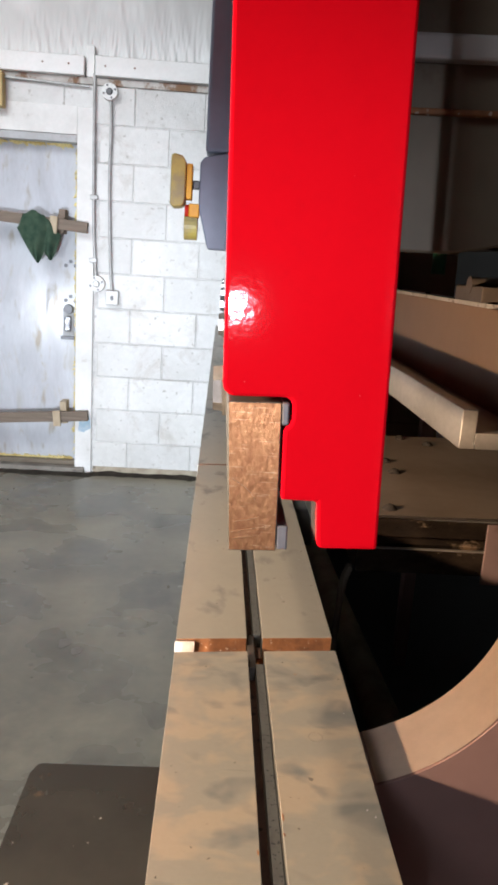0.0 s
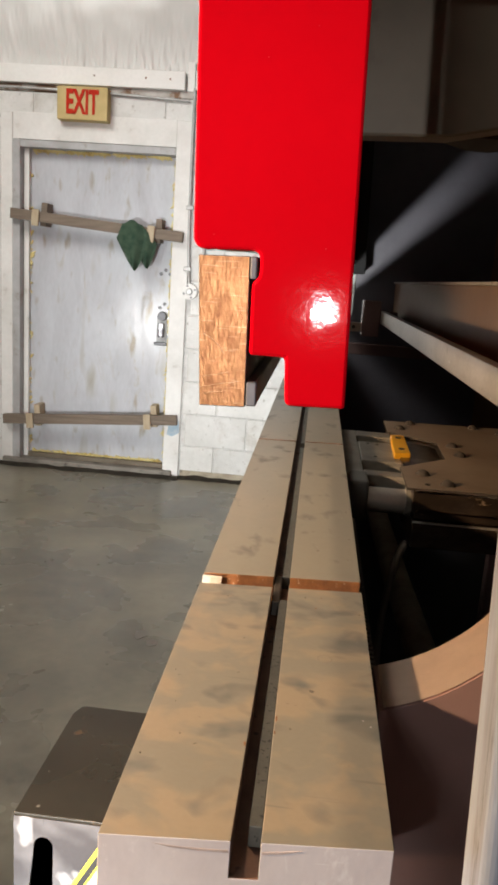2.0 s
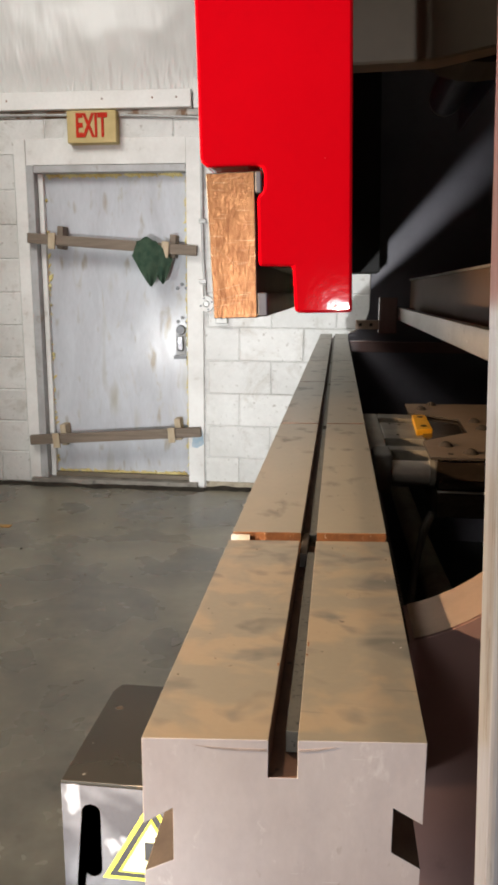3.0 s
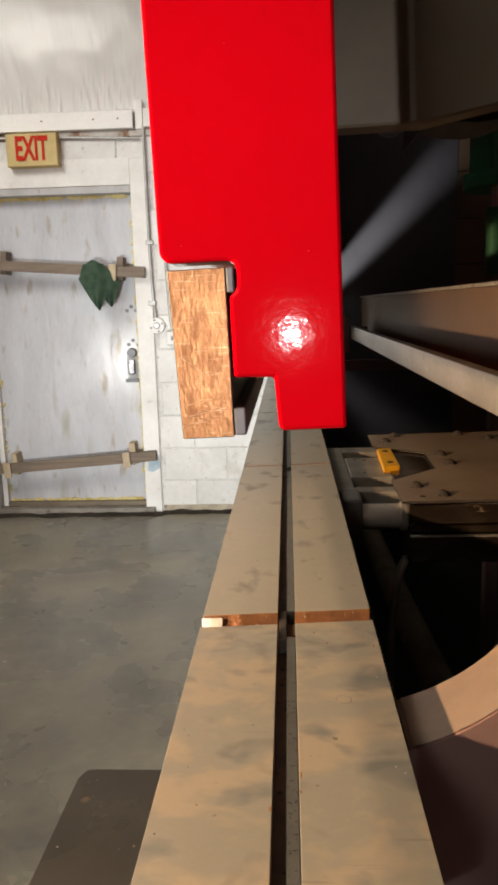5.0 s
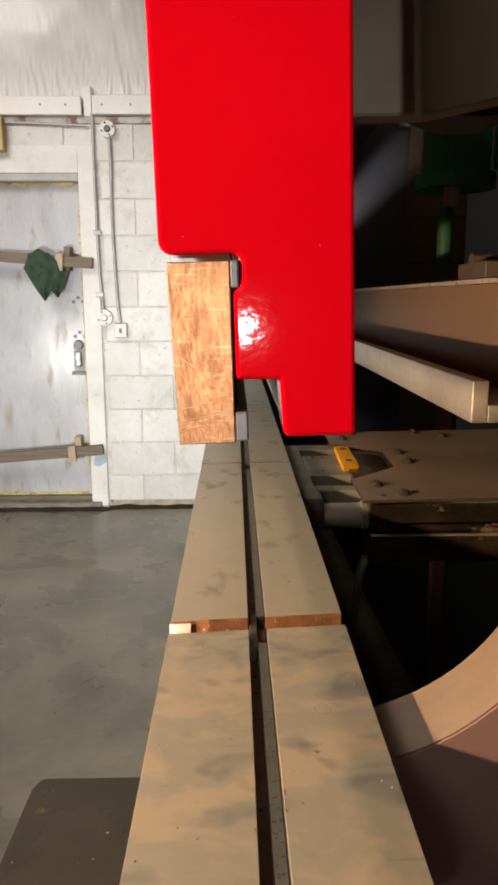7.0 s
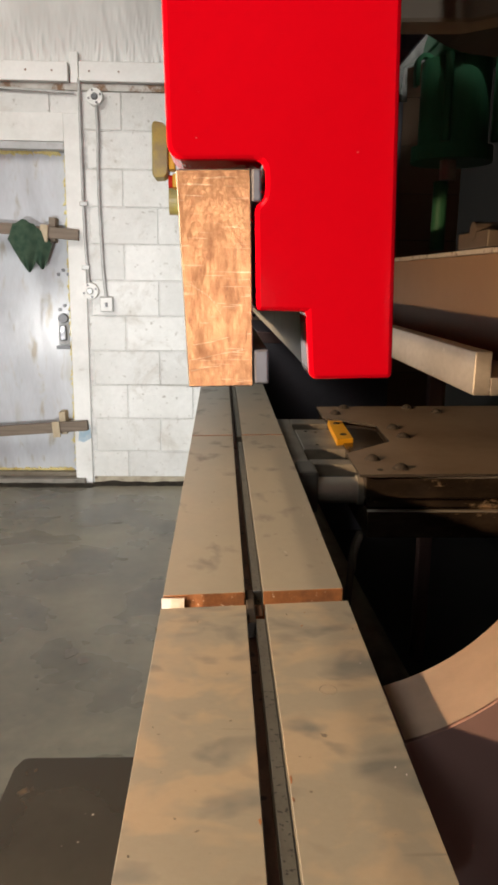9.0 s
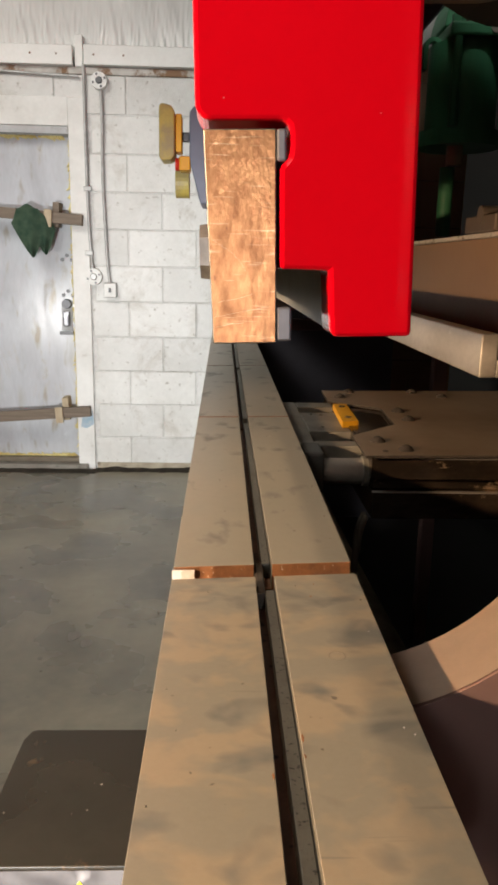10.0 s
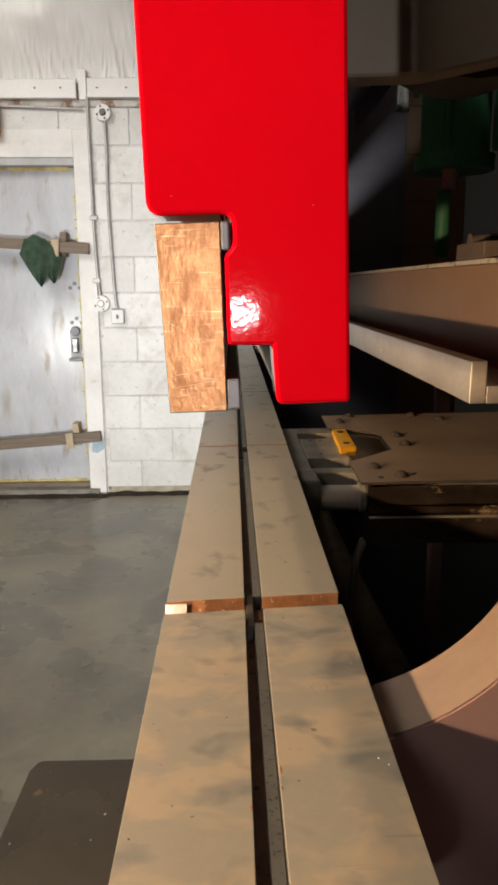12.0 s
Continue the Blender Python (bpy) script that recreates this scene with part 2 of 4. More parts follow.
CHROME = material("chrome_rod", (0.78, 0.70, 0.60), 0.28, metal=0.65, scale=20, fine=0.1)
YELLOW = material("yellow_paint", (0.70, 0.36, 0.012), 0.45, second=(0.62, 0.30, 0.01), scale=20)
GREEN = material("green_enamel", (0.065, 0.235, 0.12), 0.35, second=(0.05, 0.18, 0.09), scale=4, fine=0.1, bump=0.1)
GREY = material("grey_housing", (0.165, 0.19, 0.25), 0.45, second=(0.13, 0.15, 0.20), scale=6, fine=0.1)
AMBER = material("amber_pad", (0.48, 0.38, 0.085), 0.5, second=(0.30, 0.245, 0.12), scale=28, fine=0.2)
# pale spots and dark second tone paint reflections on polished steel
STAINLESS = material("mirrored_bracket_steel", (0.26, 0.265, 0.285), 0.25, metal=0.55, second=(0.13, 0.13, 0.142), scale=17, mix=(0.42, 0.62), detail=2.0, fine=0.12, spots=(0.62, 0.64, 0.68), spot_scale=22, spot_range=(0.60, 0.68), spot_detail=2.0, bump=0.06, bump_scale=60, distort=0.6)
LABELY = material("label_yellow", (0.74, 0.76, 0.04), 0.5, second=(0.66, 0.68, 0.03), scale=60)
LABELW = material("label_pale", (0.78, 0.78, 0.42), 0.5, second=(0.70, 0.70, 0.34), scale=60)
SHEET = material("white_plastic", (0.66, 0.66, 0.64), 0.4, second=(0.5, 0.5, 0.48), scale=9)
# light and dark streaks paint highlights running up the guard's edge
PINK = material("guard_edge", (0.56, 0.62, 0.72), 0.22, metal=0.4, second=(0.34, 0.33, 0.37), scale=16, mix=(0.42, 0.62), fine=0.15, stretch=(3, 3, 0.35), spots=(0.22, 0.17, 0.14), spot_scale=30, spot_range=(0.60, 0.72))
ORANGE = material("floor_line", (0.42, 0.22, 0.04), 0.5, second=(0.25, 0.14, 0.05), scale=12)
BOLT = material("bolt_head", (0.36, 0.36, 0.36), 0.32, metal=0.8, second=(0.24, 0.24, 0.24), scale=60, fine=0.2)
CAPM = material("chipped_white_cap", (0.60, 0.575, 0.53), 0.6, second=(0.46, 0.43, 0.38), scale=9, fine=0.15, spots=(0.17, 0.125, 0.09), spot_scale=30, spot_range=(0.56, 0.64))
LEDGE = material("chipped_ledge", (0.58, 0.56, 0.52), 0.7, second=(0.42, 0.39, 0.35), scale=9, spots=(0.22, 0.125, 0.065), spot_scale=7, spot_range=(0.48, 0.55), bump=0.5, bump_scale=40)
# bracket top: black colour paints the dark room mirrored in the steel
TOPDARK = material("dark_mirror_top", (0.020, 0.020, 0.018), 0.22, second=(0.03, 0.03, 0.026), scale=6, fine=0.1, spots=(0.11, 0.075, 0.045), spot_scale=9, spot_range=(0.60, 0.68), flecks=((0.3, 0.3, 0.28), 90, (0.74, 0.78)))
OIL = material("oil_stain", (0.165, 0.145, 0.113), 0.38, second=(0.12, 0.105, 0.082), scale=45)
BOLTDARK = material("dark_bolt", (0.06, 0.05, 0.042), 0.75, second=(0.04, 0.034, 0.03), scale=90, fine=0.2, spec=0.12)
GUARD = material("guard_paint", (0.26, 0.18, 0.165), 0.4, second=(0.2, 0.135, 0.125), scale=6, fine=0.1, spots=(0.12, 0.07, 0.05), spot_scale=12)
# oily dark steel; the tan spots are painted glints
CARR = material("glinting_oily_carriage", (0.062, 0.044, 0.031), 0.16, metal=0.45, second=(0.03, 0.022, 0.016), scale=30, mix=(0.4, 0.6), fine=0.3, spots=(0.42, 0.30, 0.19), spot_scale=24, spot_range=(0.60, 0.66), stretch=(0.6, 1, 1.3), bump=0.1, bump_scale=40)
HOSEM = material("dusty_hose", (0.40, 0.37, 0.26), 0.7, second=(0.30, 0.275, 0.19), scale=20, fine=0.25, bump=0.2)
OLIVE = material("olive_paint", (0.20, 0.165, 0.118), 0.5, second=(0.14, 0.115, 0.08), scale=5, fine=0.15, spec=0.3, spots=(0.10, 0.065, 0.042), spot_scale=9, spot_range=(0.56, 0.72))

# ---------------------------------------------------------------- building helpers
def put(name, bm, mat, parent=None, label="", smooth=False):
    """Links a bmesh as one mesh object."""
    me = bpy.data.meshes.new(name)
    bmesh.ops.recalc_face_normals(bm, faces=bm.faces[:])
    if smooth:
        for f in bm.faces:
            f.smooth = True
    bm.to_mesh(me)
    bm.free()
    mats = mat if isinstance(mat, (list, tuple)) else [mat]
    for one in mats:
        me.materials.append(one)
    ob = new(name, me)
    if parent:
        ob.parent = parent
    if label:
        ob["label"] = label
    return ob


def thing(name, label, category, at=(0, 0, 0), group="", kind=""):
    ob = new(name)
    ob.location = at
    ob.empty_display_size = 0.05
    bpy.context.view_layer.update()
    return tagged(ob, label, category, group, kind)


def box(bm, x0, x1, y0, y1, z0, z1, bevel=0.0, segs=2):
    r = bmesh.ops.create_cube(bm, size=1.0)
    for v in r["verts"]:
        v.co = Vector(((x0 + x1) / 2 + v.co.x * (x1 - x0), (y0 + y1) / 2 + v.co.y * (y1 - y0), (z0 + z1) / 2 + v.co.z * (z1 - z0)))
    if bevel:
        edges = list({e for v in r["verts"] for e in v.link_edges})
        bmesh.ops.bevel(bm, geom=edges, offset=bevel, segments=segs, profile=0.5, affect="EDGES")
    return bm


def block(name, x0, x1, y0, y1, z0, z1, mat, parent=None, bevel=0.002, label=""):
    """A bevelled block, in the parent's own space."""
    return put(name, box(bmesh.new(), x0, x1, y0, y1, z0, z1, bevel), mat, parent, label)


def prism(bm, pts, y0, y1, bevel=0.0, segs=2):
    """An x-z outline pushed along y."""
    vs = [bm.verts.new((x, y0, z)) for x, z in pts]
    f = bm.faces.new(vs)
    out = bmesh.ops.extrude_face_region(bm, geom=[f])
    top = [g for g in out["geom"] if isinstance(g, bmesh.types.BMVert)]
    for v in top:
        v.co.y = y1
    if bevel:
        edges = list({e for v in vs + top for e in v.link_edges})
        bmesh.ops.bevel(bm, geom=edges, offset=bevel, segments=segs, profile=0.5, affect="EDGES")
    return bm


def slab(bm, pts, z0, z1, bevel=0.0):
    """An x-y outline pushed up along z."""
    vs = [bm.verts.new((x, y, z0)) for x, y in pts]
    f = bm.faces.new(vs)
    out = bmesh.ops.extrude_face_region(bm, geom=[f])
    top = [g for g in out["geom"] if isinstance(g, bmesh.types.BMVert)]
    for v in top:
        v.co.z = z1
    if bevel:
        edges = list({e for v in vs + top for e in v.link_edges})
        bmesh.ops.bevel(bm, geom=edges, offset=bevel, segments=2, profile=0.5, affect="EDGES")
    return bm


def rod(bm, a, b, r, r2=None, n=20):
    a, b = Vector(a), Vector(b)
    m = Matrix.Translation((a + b) / 2) @ (b - a).to_track_quat("Z", "Y").to_matrix().to_4x4()
    bmesh.ops.create_cone(bm, cap_ends=True, segments=n, radius1=r, radius2=r if r2 is None else r2, depth=(b - a).length, matrix=m)
    return bm


def tube(name, pts, r, mat, parent=None, label=""):
    """A round pipe or cable through points."""
    cu = bpy.data.curves.new(name, "CURVE")
    cu.dimensions, cu.bevel_depth, cu.bevel_resolution, cu.resolution_u = "3D", r, 4, 8
    sp = cu.splines.new("BEZIER")
    sp.bezier_points.add(len(pts) - 1)
    for p, q in zip(sp.bezier_points, pts):
        p.co, p.handle_left_type, p.handle_right_type = q, "AUTO", "AUTO"
    tmp = new(name + "_tmp", cu)
    me = bpy.data.meshes.new_from_object(tmp)
    bpy.data.objects.remove(tmp)
    me.materials.append(mat)
    for f in me.polygons:
        f.use_smooth = True
    ob = new(name, me)
    if parent:
        ob.parent = parent
    if label:
        ob["label"] = label
    return ob


def arc(cx, cz, r, a0, a1, n):
    return [(cx + r * math.cos(radians(a0 + (a1 - a0) * i / n)), cz + r * math.sin(radians(a0 + (a1 - a0) * i / n))) for i in range(n + 1)]


# ---------------------------------------------------------------- the room
WALL = 4.245
tagged(put("floor", box(bmesh.new(), -4.6, 2.6, -4.2, 4.6, -0.1, 0.0), CONCRETE), "grey worn concrete floor, damp and stained", "floor", kind="structure")
tagged(put("ceiling", box(bmesh.new(), -4.6, 2.6, -4.2, 4.6, 3.6, 3.7), WHITE), "white ceiling over the workshop", "ceiling", kind="structure")
for name, x0, x1, y0, y1 in (("wall_west", -4.6, -4.4, -4.2, 4.6), ("wall_east", 2.4, 2.6, -4.2, 4.6), ("wall_south", -4.4, 2.4, -4.2, -4.0)):
    tagged(put(name, box(bmesh.new(), x0, x1, y0, y1, 0, 3.6), MORTAR), "plain painted workshop wall", "wall", kind="structure")

# block wall with a door opening: mortar core behind, each block proud of it
DX0, DX1, DZ = -1.77, -0.835, 1.955
wall = tagged(new("wall_north"), "white painted concrete block wall with chipped paint", "wall", kind="structure")
core = bmesh.new()
box(core, -4.4, DX0 - 0.02, WALL + 0.004, WALL + 0.2, 0, 2.245)
box(core, DX1 + 0.02, 2.4, WALL + 0.004, WALL + 0.2, 0, 2.245)
box(core, DX0 - 0.02, DX1 + 0.02, WALL + 0.004, WALL + 0.2, DZ + 0.02, 2.245)
put("mortar", core, MORTAR, wall)
COURSE, LONG = 0.2032, 0.392
meshes = {}
for k in range(11):
    z0, z1 = k * COURSE, min((k + 1) * COURSE, 2.243)
    start = -0.515 - 10 * LONG + (0 if k % 2 == 0 else LONG / 2)
    for i in range(17):
        x0, x1 = start + i * LONG, start + (i + 1) * LONG
        spans = [(x0, x1)]
        if z0 < DZ - 0.02:
            spans = [(max(a, lo), min(b, hi)) for a, b in spans for lo, hi in ((-4.4, DX0 - 0.122), (DX1 + 0.105, 1.2))]
        for a, b in spans:
            if b - a < 0.03:
                continue
            lift = max(z0, DZ + 0.02) if (b > DX0 - 0.122 and a < DX1 + 0.105) else z0
            if z1 - lift < 0.03:
                continue
            key = (round(b - a, 3), round(z1 - lift, 3))
            if key not in meshes:
                bm = box(bmesh.new(), 0.0028, key[0] - 0.0028, 0, 0.03, 0.0028, key[1] - 0.0028, 0.004, 1)
                me = bpy.data.meshes.new("block")
                bmesh.ops.recalc_face_normals(bm, faces=bm.faces[:])
                bm.to_mesh(me)
                bm.free()
                me.materials.append(BLOCK)
                meshes[key] = me
            ob = new("block", meshes[key])
            ob.parent, ob.location = wall, (a, WALL - 0.002 + random.uniform(-0.0015, 0.0015), lift)
def sealant(x0, x1, back, thick, seed):
    """A ragged strip of sealant on the floor."""
    bm = bmesh.new()
    rows = []
    for i in range(121):
        x = x0 + (x1 - x0) * i / 120
        out = thick + 0.03 * noise.noise((x * 6, seed, 3)) + 0.012 * noise.noise((x * 23, seed, 5))
        up = 0.015 + 0.012 * noise.noise((x * 9, 2, 1 + seed))
        rows.append([bm.verts.new((x, back, 0.001)), bm.verts.new((x, back, up)), bm.verts.new((x, back - out * 0.4, up * 0.6)), bm.verts.new((x, back - out, 0.001))])
    for a, b in zip(rows, rows[1:]):
        for k in range(4):
            bm.faces.new((a[k], b[k], b[(k + 1) % 4], a[(k + 1) % 4]))
    bm.faces.new(rows[0])
    bm.faces.new(rows[-1])
    tagged(put("baseboard", bm, DARKBASE), "black sealant strip along the wall foot", "sealant", kind="structure")


tagged(put("wall_foot", box(bmesh.new(), DX1 + 0.11, 1.6, WALL - 0.009, WALL - 0.0045, 0.0, 0.047, 0.002), SILLW), "dirty tan bare strip along the wall foot", "wall foot", kind="structure")
sealant(DX1 + 0.11, 1.6, WALL - 0.0095, 0.055, 0)
sealant(-4.2, DX1 + 0.108, WALL - 0.052, 0.045, 4)

# upper wall: plastic film over insulation, boards below it
bm = bmesh.new()
nx, nz = 1500, 56
rows = []
for j in range(nz + 1):
    row = []
    for i in range(nx + 1):
        x, z = -4.4 + 6.8 * i / nx, 2.33 + 1.27 * j / nz
        low = max(0.0, 1 - (z - 2.36) / 0.34)
        fold = noise.noise((x * 3.0, z * 1.6, 1.3)) * 0.008 + noise.noise((x * 13 + 3 * z, z * 1.8, 4.0)) * (0.0012 + 0.008 * low) + noise.noise((x * 38 + 7 * z, z * 4, 7.0)) * (0.0007 + 0.012 * low * low) + noise.noise((x * 75 - 9 * z, z * 9, 9.0)) * (0.0003 + 0.007 * low * low) + noise.noise((x * 7, z * 8, 2.0)) * 0.004
        belly = 0.07 * math.sin(math.pi * min(1, (z - 2.33) / 1.2)) 
        row.append(bm.verts.new((x, WALL + 0.03 - belly + fold, z)))
    rows.append(row)
for j in range(nz):
    for i in range(nx):
        bm.faces.new((rows[j][i], rows[j][i + 1], rows[j + 1][i + 1], rows[j + 1][i]))
tagged(put("insulation_film", bm, FILM, smooth=True), "wrinkled white plastic film over the upper wall", "plastic film", kind="structure")
trim = tagged(new("trim"), "white painted boards along the wall top", "trim", kind="structure")
block("board", -4.4, -0.795, WALL - 0.045, WALL + 0.02, 2.272, 2.370, BOARD, trim, 0.004)
block("board", -0.735, 2.4, WALL - 0.045, WALL + 0.02, 2.276, 2.376, BOARD, trim, 0.004)
block("board", -0.787, -0.743, WALL - 0.02, WALL + 0.02, 2.27, 2.43, BOARD, trim, 0.004)
for x in (-1.9, -1.32, -1.02, -0.88, -0.68, -0.52, -0.1):
    put("nail", rod(bmesh.new(), (x, WALL - 0.0475, 2.325), (x, WALL - 0.044, 2.325), 0.005, n=8), RUST, trim, "rusty nail head")
block("ledge", -4.4, 2.4, WALL - 0.012, WALL + 0.05, 2.234, 2.271, LEDGE, trim, 0.004, "chipped rust-stained ledge")

# door
door = tagged(new("door_1"), "closed grey steel door, scuffed, barred with two boards", "door", kind="structure")
block("door_leaf", DX0 + 0.035, DX1 - 0.004, WALL + 0.075, WALL + 0.115, 0.045, DZ - 0.03, DOORM, door, 0.003)
block("jamb", DX0 - 0.045, DX0 + 0.002, WALL - 0.016, WALL + 0.13, 0, DZ + 0.015, FRAMEM, door, 0.004)
block("stop", DX0 + 0.004, DX0 + 0.036, WALL + 0.04, WALL + 0.13, 0.03, DZ - 0.004, WHITE, door, 0.003)
block("jamb", DX1, DX1 + 0.1, WALL - 0.018, WALL + 0.13, 0, DZ + 0.16, WHITE, door, 0.004, "white painted wooden jamb")
block("header", DX0 - 0.043, DX1 - 0.002, WALL - 0.012, WALL + 0.13, DZ - 0.028, DZ + 0.012, FRAMEM, door, 0.003)
block("casing", DX0 - 0.118, DX0 - 0.0455, WALL - 0.014, WALL + 0.03, 0, DZ + 0.162, WHITE, door, 0.004, "white painted wooden casing")
block("lintel", DX0 - 0.045, DX1 - 0.002, WALL - 0.008, WALL + 0.02, DZ + 0.015, DZ + 0.165, WHITE, door, 0.003)
block("sill", DX0 - 0.1, DX1 + 0.06, WALL - 0.05, WALL + 0.13, 0.0, 0.04, SILLM, door, 0.005, "worn brown-grey sill")
block("threshold", DX0 + 0.04, DX1 - 0.004, WALL + 0.02, WALL + 0.074, 0.0405, 0.066, OLIVE, door, 0.002, "dark dirty threshold")
put("paint_smear", prism(bmesh.new(), [(DX1 + 0.02, 0.27), (DX1 + 0.055, 0.262), (DX1 + 0.098, 0.29), (DX1 + 0.094, 0.36), (DX1 + 0.07, 0.395), (DX1 + 0.035, 0.37)], WALL - 0.0205, WALL - 0.0185), BLUEM, door, "smear of pale blue paint")
h = put("lock_plate", box(bmesh.new(), -0.925, -0.862, WALL + 0.064, WALL + 0.0745, 0.84, 1.01, 0.004), FRAMEM, door)
put("latch_knob", rod(bmesh.new(), (-0.892, WALL + 0.04, 0.995), (-0.892, WALL + 0.063, 0.995), 0.026, 0.030, 24), DARKMETAL, h)
put("latch_handle", box(bmesh.new(), -0.912, -0.872, WALL + 0.03, WALL + 0.063, 0.865, 0.955, 0.008), STAINLESS, h)
put("latch_foot", box(bmesh.new(), -0.938, -0.856, WALL + 0.052, WALL + 0.0635, 0.815, 0.835, 0.003), DARKMETAL, h)
for zc in (1.052, 1.256):
    for dx, dz in ((-0.028, -0.006), (0.0, 0.018), (0.028, -0.006)):
        put("bolt_hole", rod(bmesh.new(), (-0.883 + dx, WALL + 0.066, zc + dz), (-0.883 + dx, WALL + 0.0748, zc + dz), 0.011, n=12), DARKMETAL, door)
bm = bmesh.new()
for i in range(620):
    s = random.random()
    side = random.choice("LRRRRRRRRTTTTBBBBB")
    if side == "L":
        x, z = DX0 + 0.04, 0.1 + s * 1.8
    elif side == "R":
        x, z = DX1 - 0.012, 0.1 + s * 1.8
    elif side == "T":
        x, z = DX0 + 0.05 + s * 0.85, DZ - 0.035
    else:
        x, z = DX0 + 0.05 + s * 0.85, 0.069
    m = Matrix.LocRotScale((x, WALL + 0.07, z), Euler((random.random() * 3, random.random(), random.random())), (0.005 + (0.007 if side in "LR" else 0.03) * random.random(), 0.006, 0.005 + (0.03 if side in "LR" else 0.007) * random.random()))
    bmesh.ops.create_icosphere(bm, subdivisions=1, radius=1.0, matrix=m)
put("foam_beads", bm, FOAM, door, "yellow expanding foam round the door edge")


def door_bar(x0, z0, x1, z1, cleats):
    ob = thing("door_bar", "weathered wooden board barring the steel door", "wooden bar", (x0, WALL - 0.02, z0), group="door bars")
    ang = math.degrees(math.atan2(z1 - z0, x1 - x0))
    ob.rotation_euler = (0, -radians(ang), 0)
    n = math.hypot(x1 - x0, z1 - z0)
    block("board", 0, n, -0.045, -0.005, -0.03, 0.03, WOOD, ob, 0.003)
    for c in cleats:
        block("cleat", c - 0.022, c + 0.022, -0.062, -0.046, -0.055, 0.04, PINE, ob, 0.003, "pale pine cleat")
        block("bracket", c + 0.012, c + 0.05, -0.004, 0.09, -0.05, 0.085, WOOD if z0 > 1 else PINE, ob, 0.003)
    return ob


door_bar(-1.81, 1.545, -0.765, 1.467, (0.16, 0.86))
door_bar(-1.86, 0.29, -0.75, 0.372, (0.18, 0.93))

# rag hung over the bar: two folded lobes
bm = bmesh.new()
for cx, top, tip, wide, off in ((-1.055, 1.535, 1.258, 0.094, 0.0), (-0.985, 1.49, 1.275, 0.068, 0.012)):
    rows = []
    for j in range(17):
        v = j / 16
        half = wide * (0.62 + 0.38 * min(1, v / 0.30)) if v < 0.30 else wide * (1 - ((v - 0.30) / 0.70)) ** 0.85 + 0.006
        row = []
        for i in range(15):
            u = i / 14 - 0.5
            x = cx + 2 * u * half + 0.022 * (v - 0.3)
            y = WALL - 0.085 + off - 0.012 * math.sin(u * 9 + v * 2) * (0.25 + v) - 0.012 * (1 - (2 * u) ** 2)
            row.append(bm.verts.new((x, y, top + (tip - top) * v + 0.012 * math.cos(u * 7) * (1 - v))))
        rows.append(row)
    for j in range(16):
        for i in range(14):
            bm.faces.new((rows[j][i], rows[j][i + 1], rows[j + 1][i + 1], rows[j + 1][i]))
bmesh.ops.solidify(bm, geom=bm.faces[:], thickness=0.005)
tagged(put("rag", bm, RAG, smooth=True), "dark green cloth rag hung over the door bar", "rag")

# exit sign
sign = thing("exit_sign", "yellowed exit sign with red letters above the door", "exit sign", (-1.378, WALL - 0.002, 2.168))
block("housing", -0.148, 0.148, -0.075, 0, -0.09, 0.09, SIGN, sign, 0.006)
fc = bpy.data.curves.new("letters", "FONT")
fc.body, fc.size, fc.extrude, fc.align_x, fc.align_y = "EXIT", 0.155, 0.002, "CENTER", "CENTER"
fc.offset = 0.0045
tmp = new("letters_tmp", fc)
me = bpy.data.meshes.new_from_object(tmp)
bpy.data.objects.remove(tmp)
me.materials.append(SIGNRED)
letters = new("letters", me)
letters.parent, letters.location, letters.rotation_euler = sign, (0, -0.078, 0.0), (radians(90), 0, 0)
letters.scale = (0.60, 1.16, 1)

# conduits and boxes
c = thing("conduit", "thin painted steel conduit run on the wall", "conduit", (-0.74, WALL, 2.24))
tube("pipe", [(0, -0.02, 0.05), (0, -0.02, -0.4), (0.008, -0.02, -0.85), (0.022, -0.02, -1.07)], 0.009, CONDUIT, c)
tube("pipe", [(-3.4, -0.02, 0.0), (-1.6, -0.02, 0.012), (-0.55, -0.02, 0.0), (-0.03, -0.02, -0.02)], 0.008, CONDUIT, c)
for z in (-0.6, -0.95):
    block("strap", -0.018, 0.026, -0.033, -0.002, z - 0.012, z + 0.012, CONDUIT, c, 0.003)
c = thing("conduit", "thin bent steel conduit between two boxes on the wall", "conduit", (-0.65, WALL, 2.12))
tube("pipe", [(0, -0.02, 0.05), (0.004, -0.02, -0.1), (0.0, -0.02, -0.35), (0.008, -0.02, -0.7), (0.020, -0.02, -0.94), (0.027, -0.02, -0.995)], 0.009, CONDUIT, c)
for x, z, r in ((-0.656, 2.2, 0.046), (-0.713, 1.158, 0.049)):
    ob = thing("junction_box", "round painted junction box on the block wall", "junction box", (x, WALL, z), group="junction boxes")
    bm = rod(bmesh.new(), (0, -0.002, 0), (0, -0.042, 0), r, r * 0.94, 28)
    put("body", bm, WHITE, ob)
    put("cover", rod(bmesh.new(), (0, -0.0425, 0), (0, -0.052, 0), r * 0.42, r * 0.3, 18), DARKMETAL if z > 2 else CONDUIT, ob)
    for a in (0, 90, 180, 270):
        bmx = rod(bmesh.new(), (r * 0.72 * math.cos(radians(a + 20)), -0.0425, r * 0.72 * math.sin(radians(a + 20))), (r * 0.72 * math.cos(radians(a + 20)), -0.047, r * 0.72 * math.sin(radians(a + 20))), 0.006, n=8)
        put("screw", bmx, DARKMETAL, ob)
ob = thing("socket", "square white switch box on the block wall", "socket", (-0.62, WALL, 1.083))
block("box", -0.037, 0.037, -0.045, -0.002, -0.042, 0.042, CONDUIT, ob, 0.004)
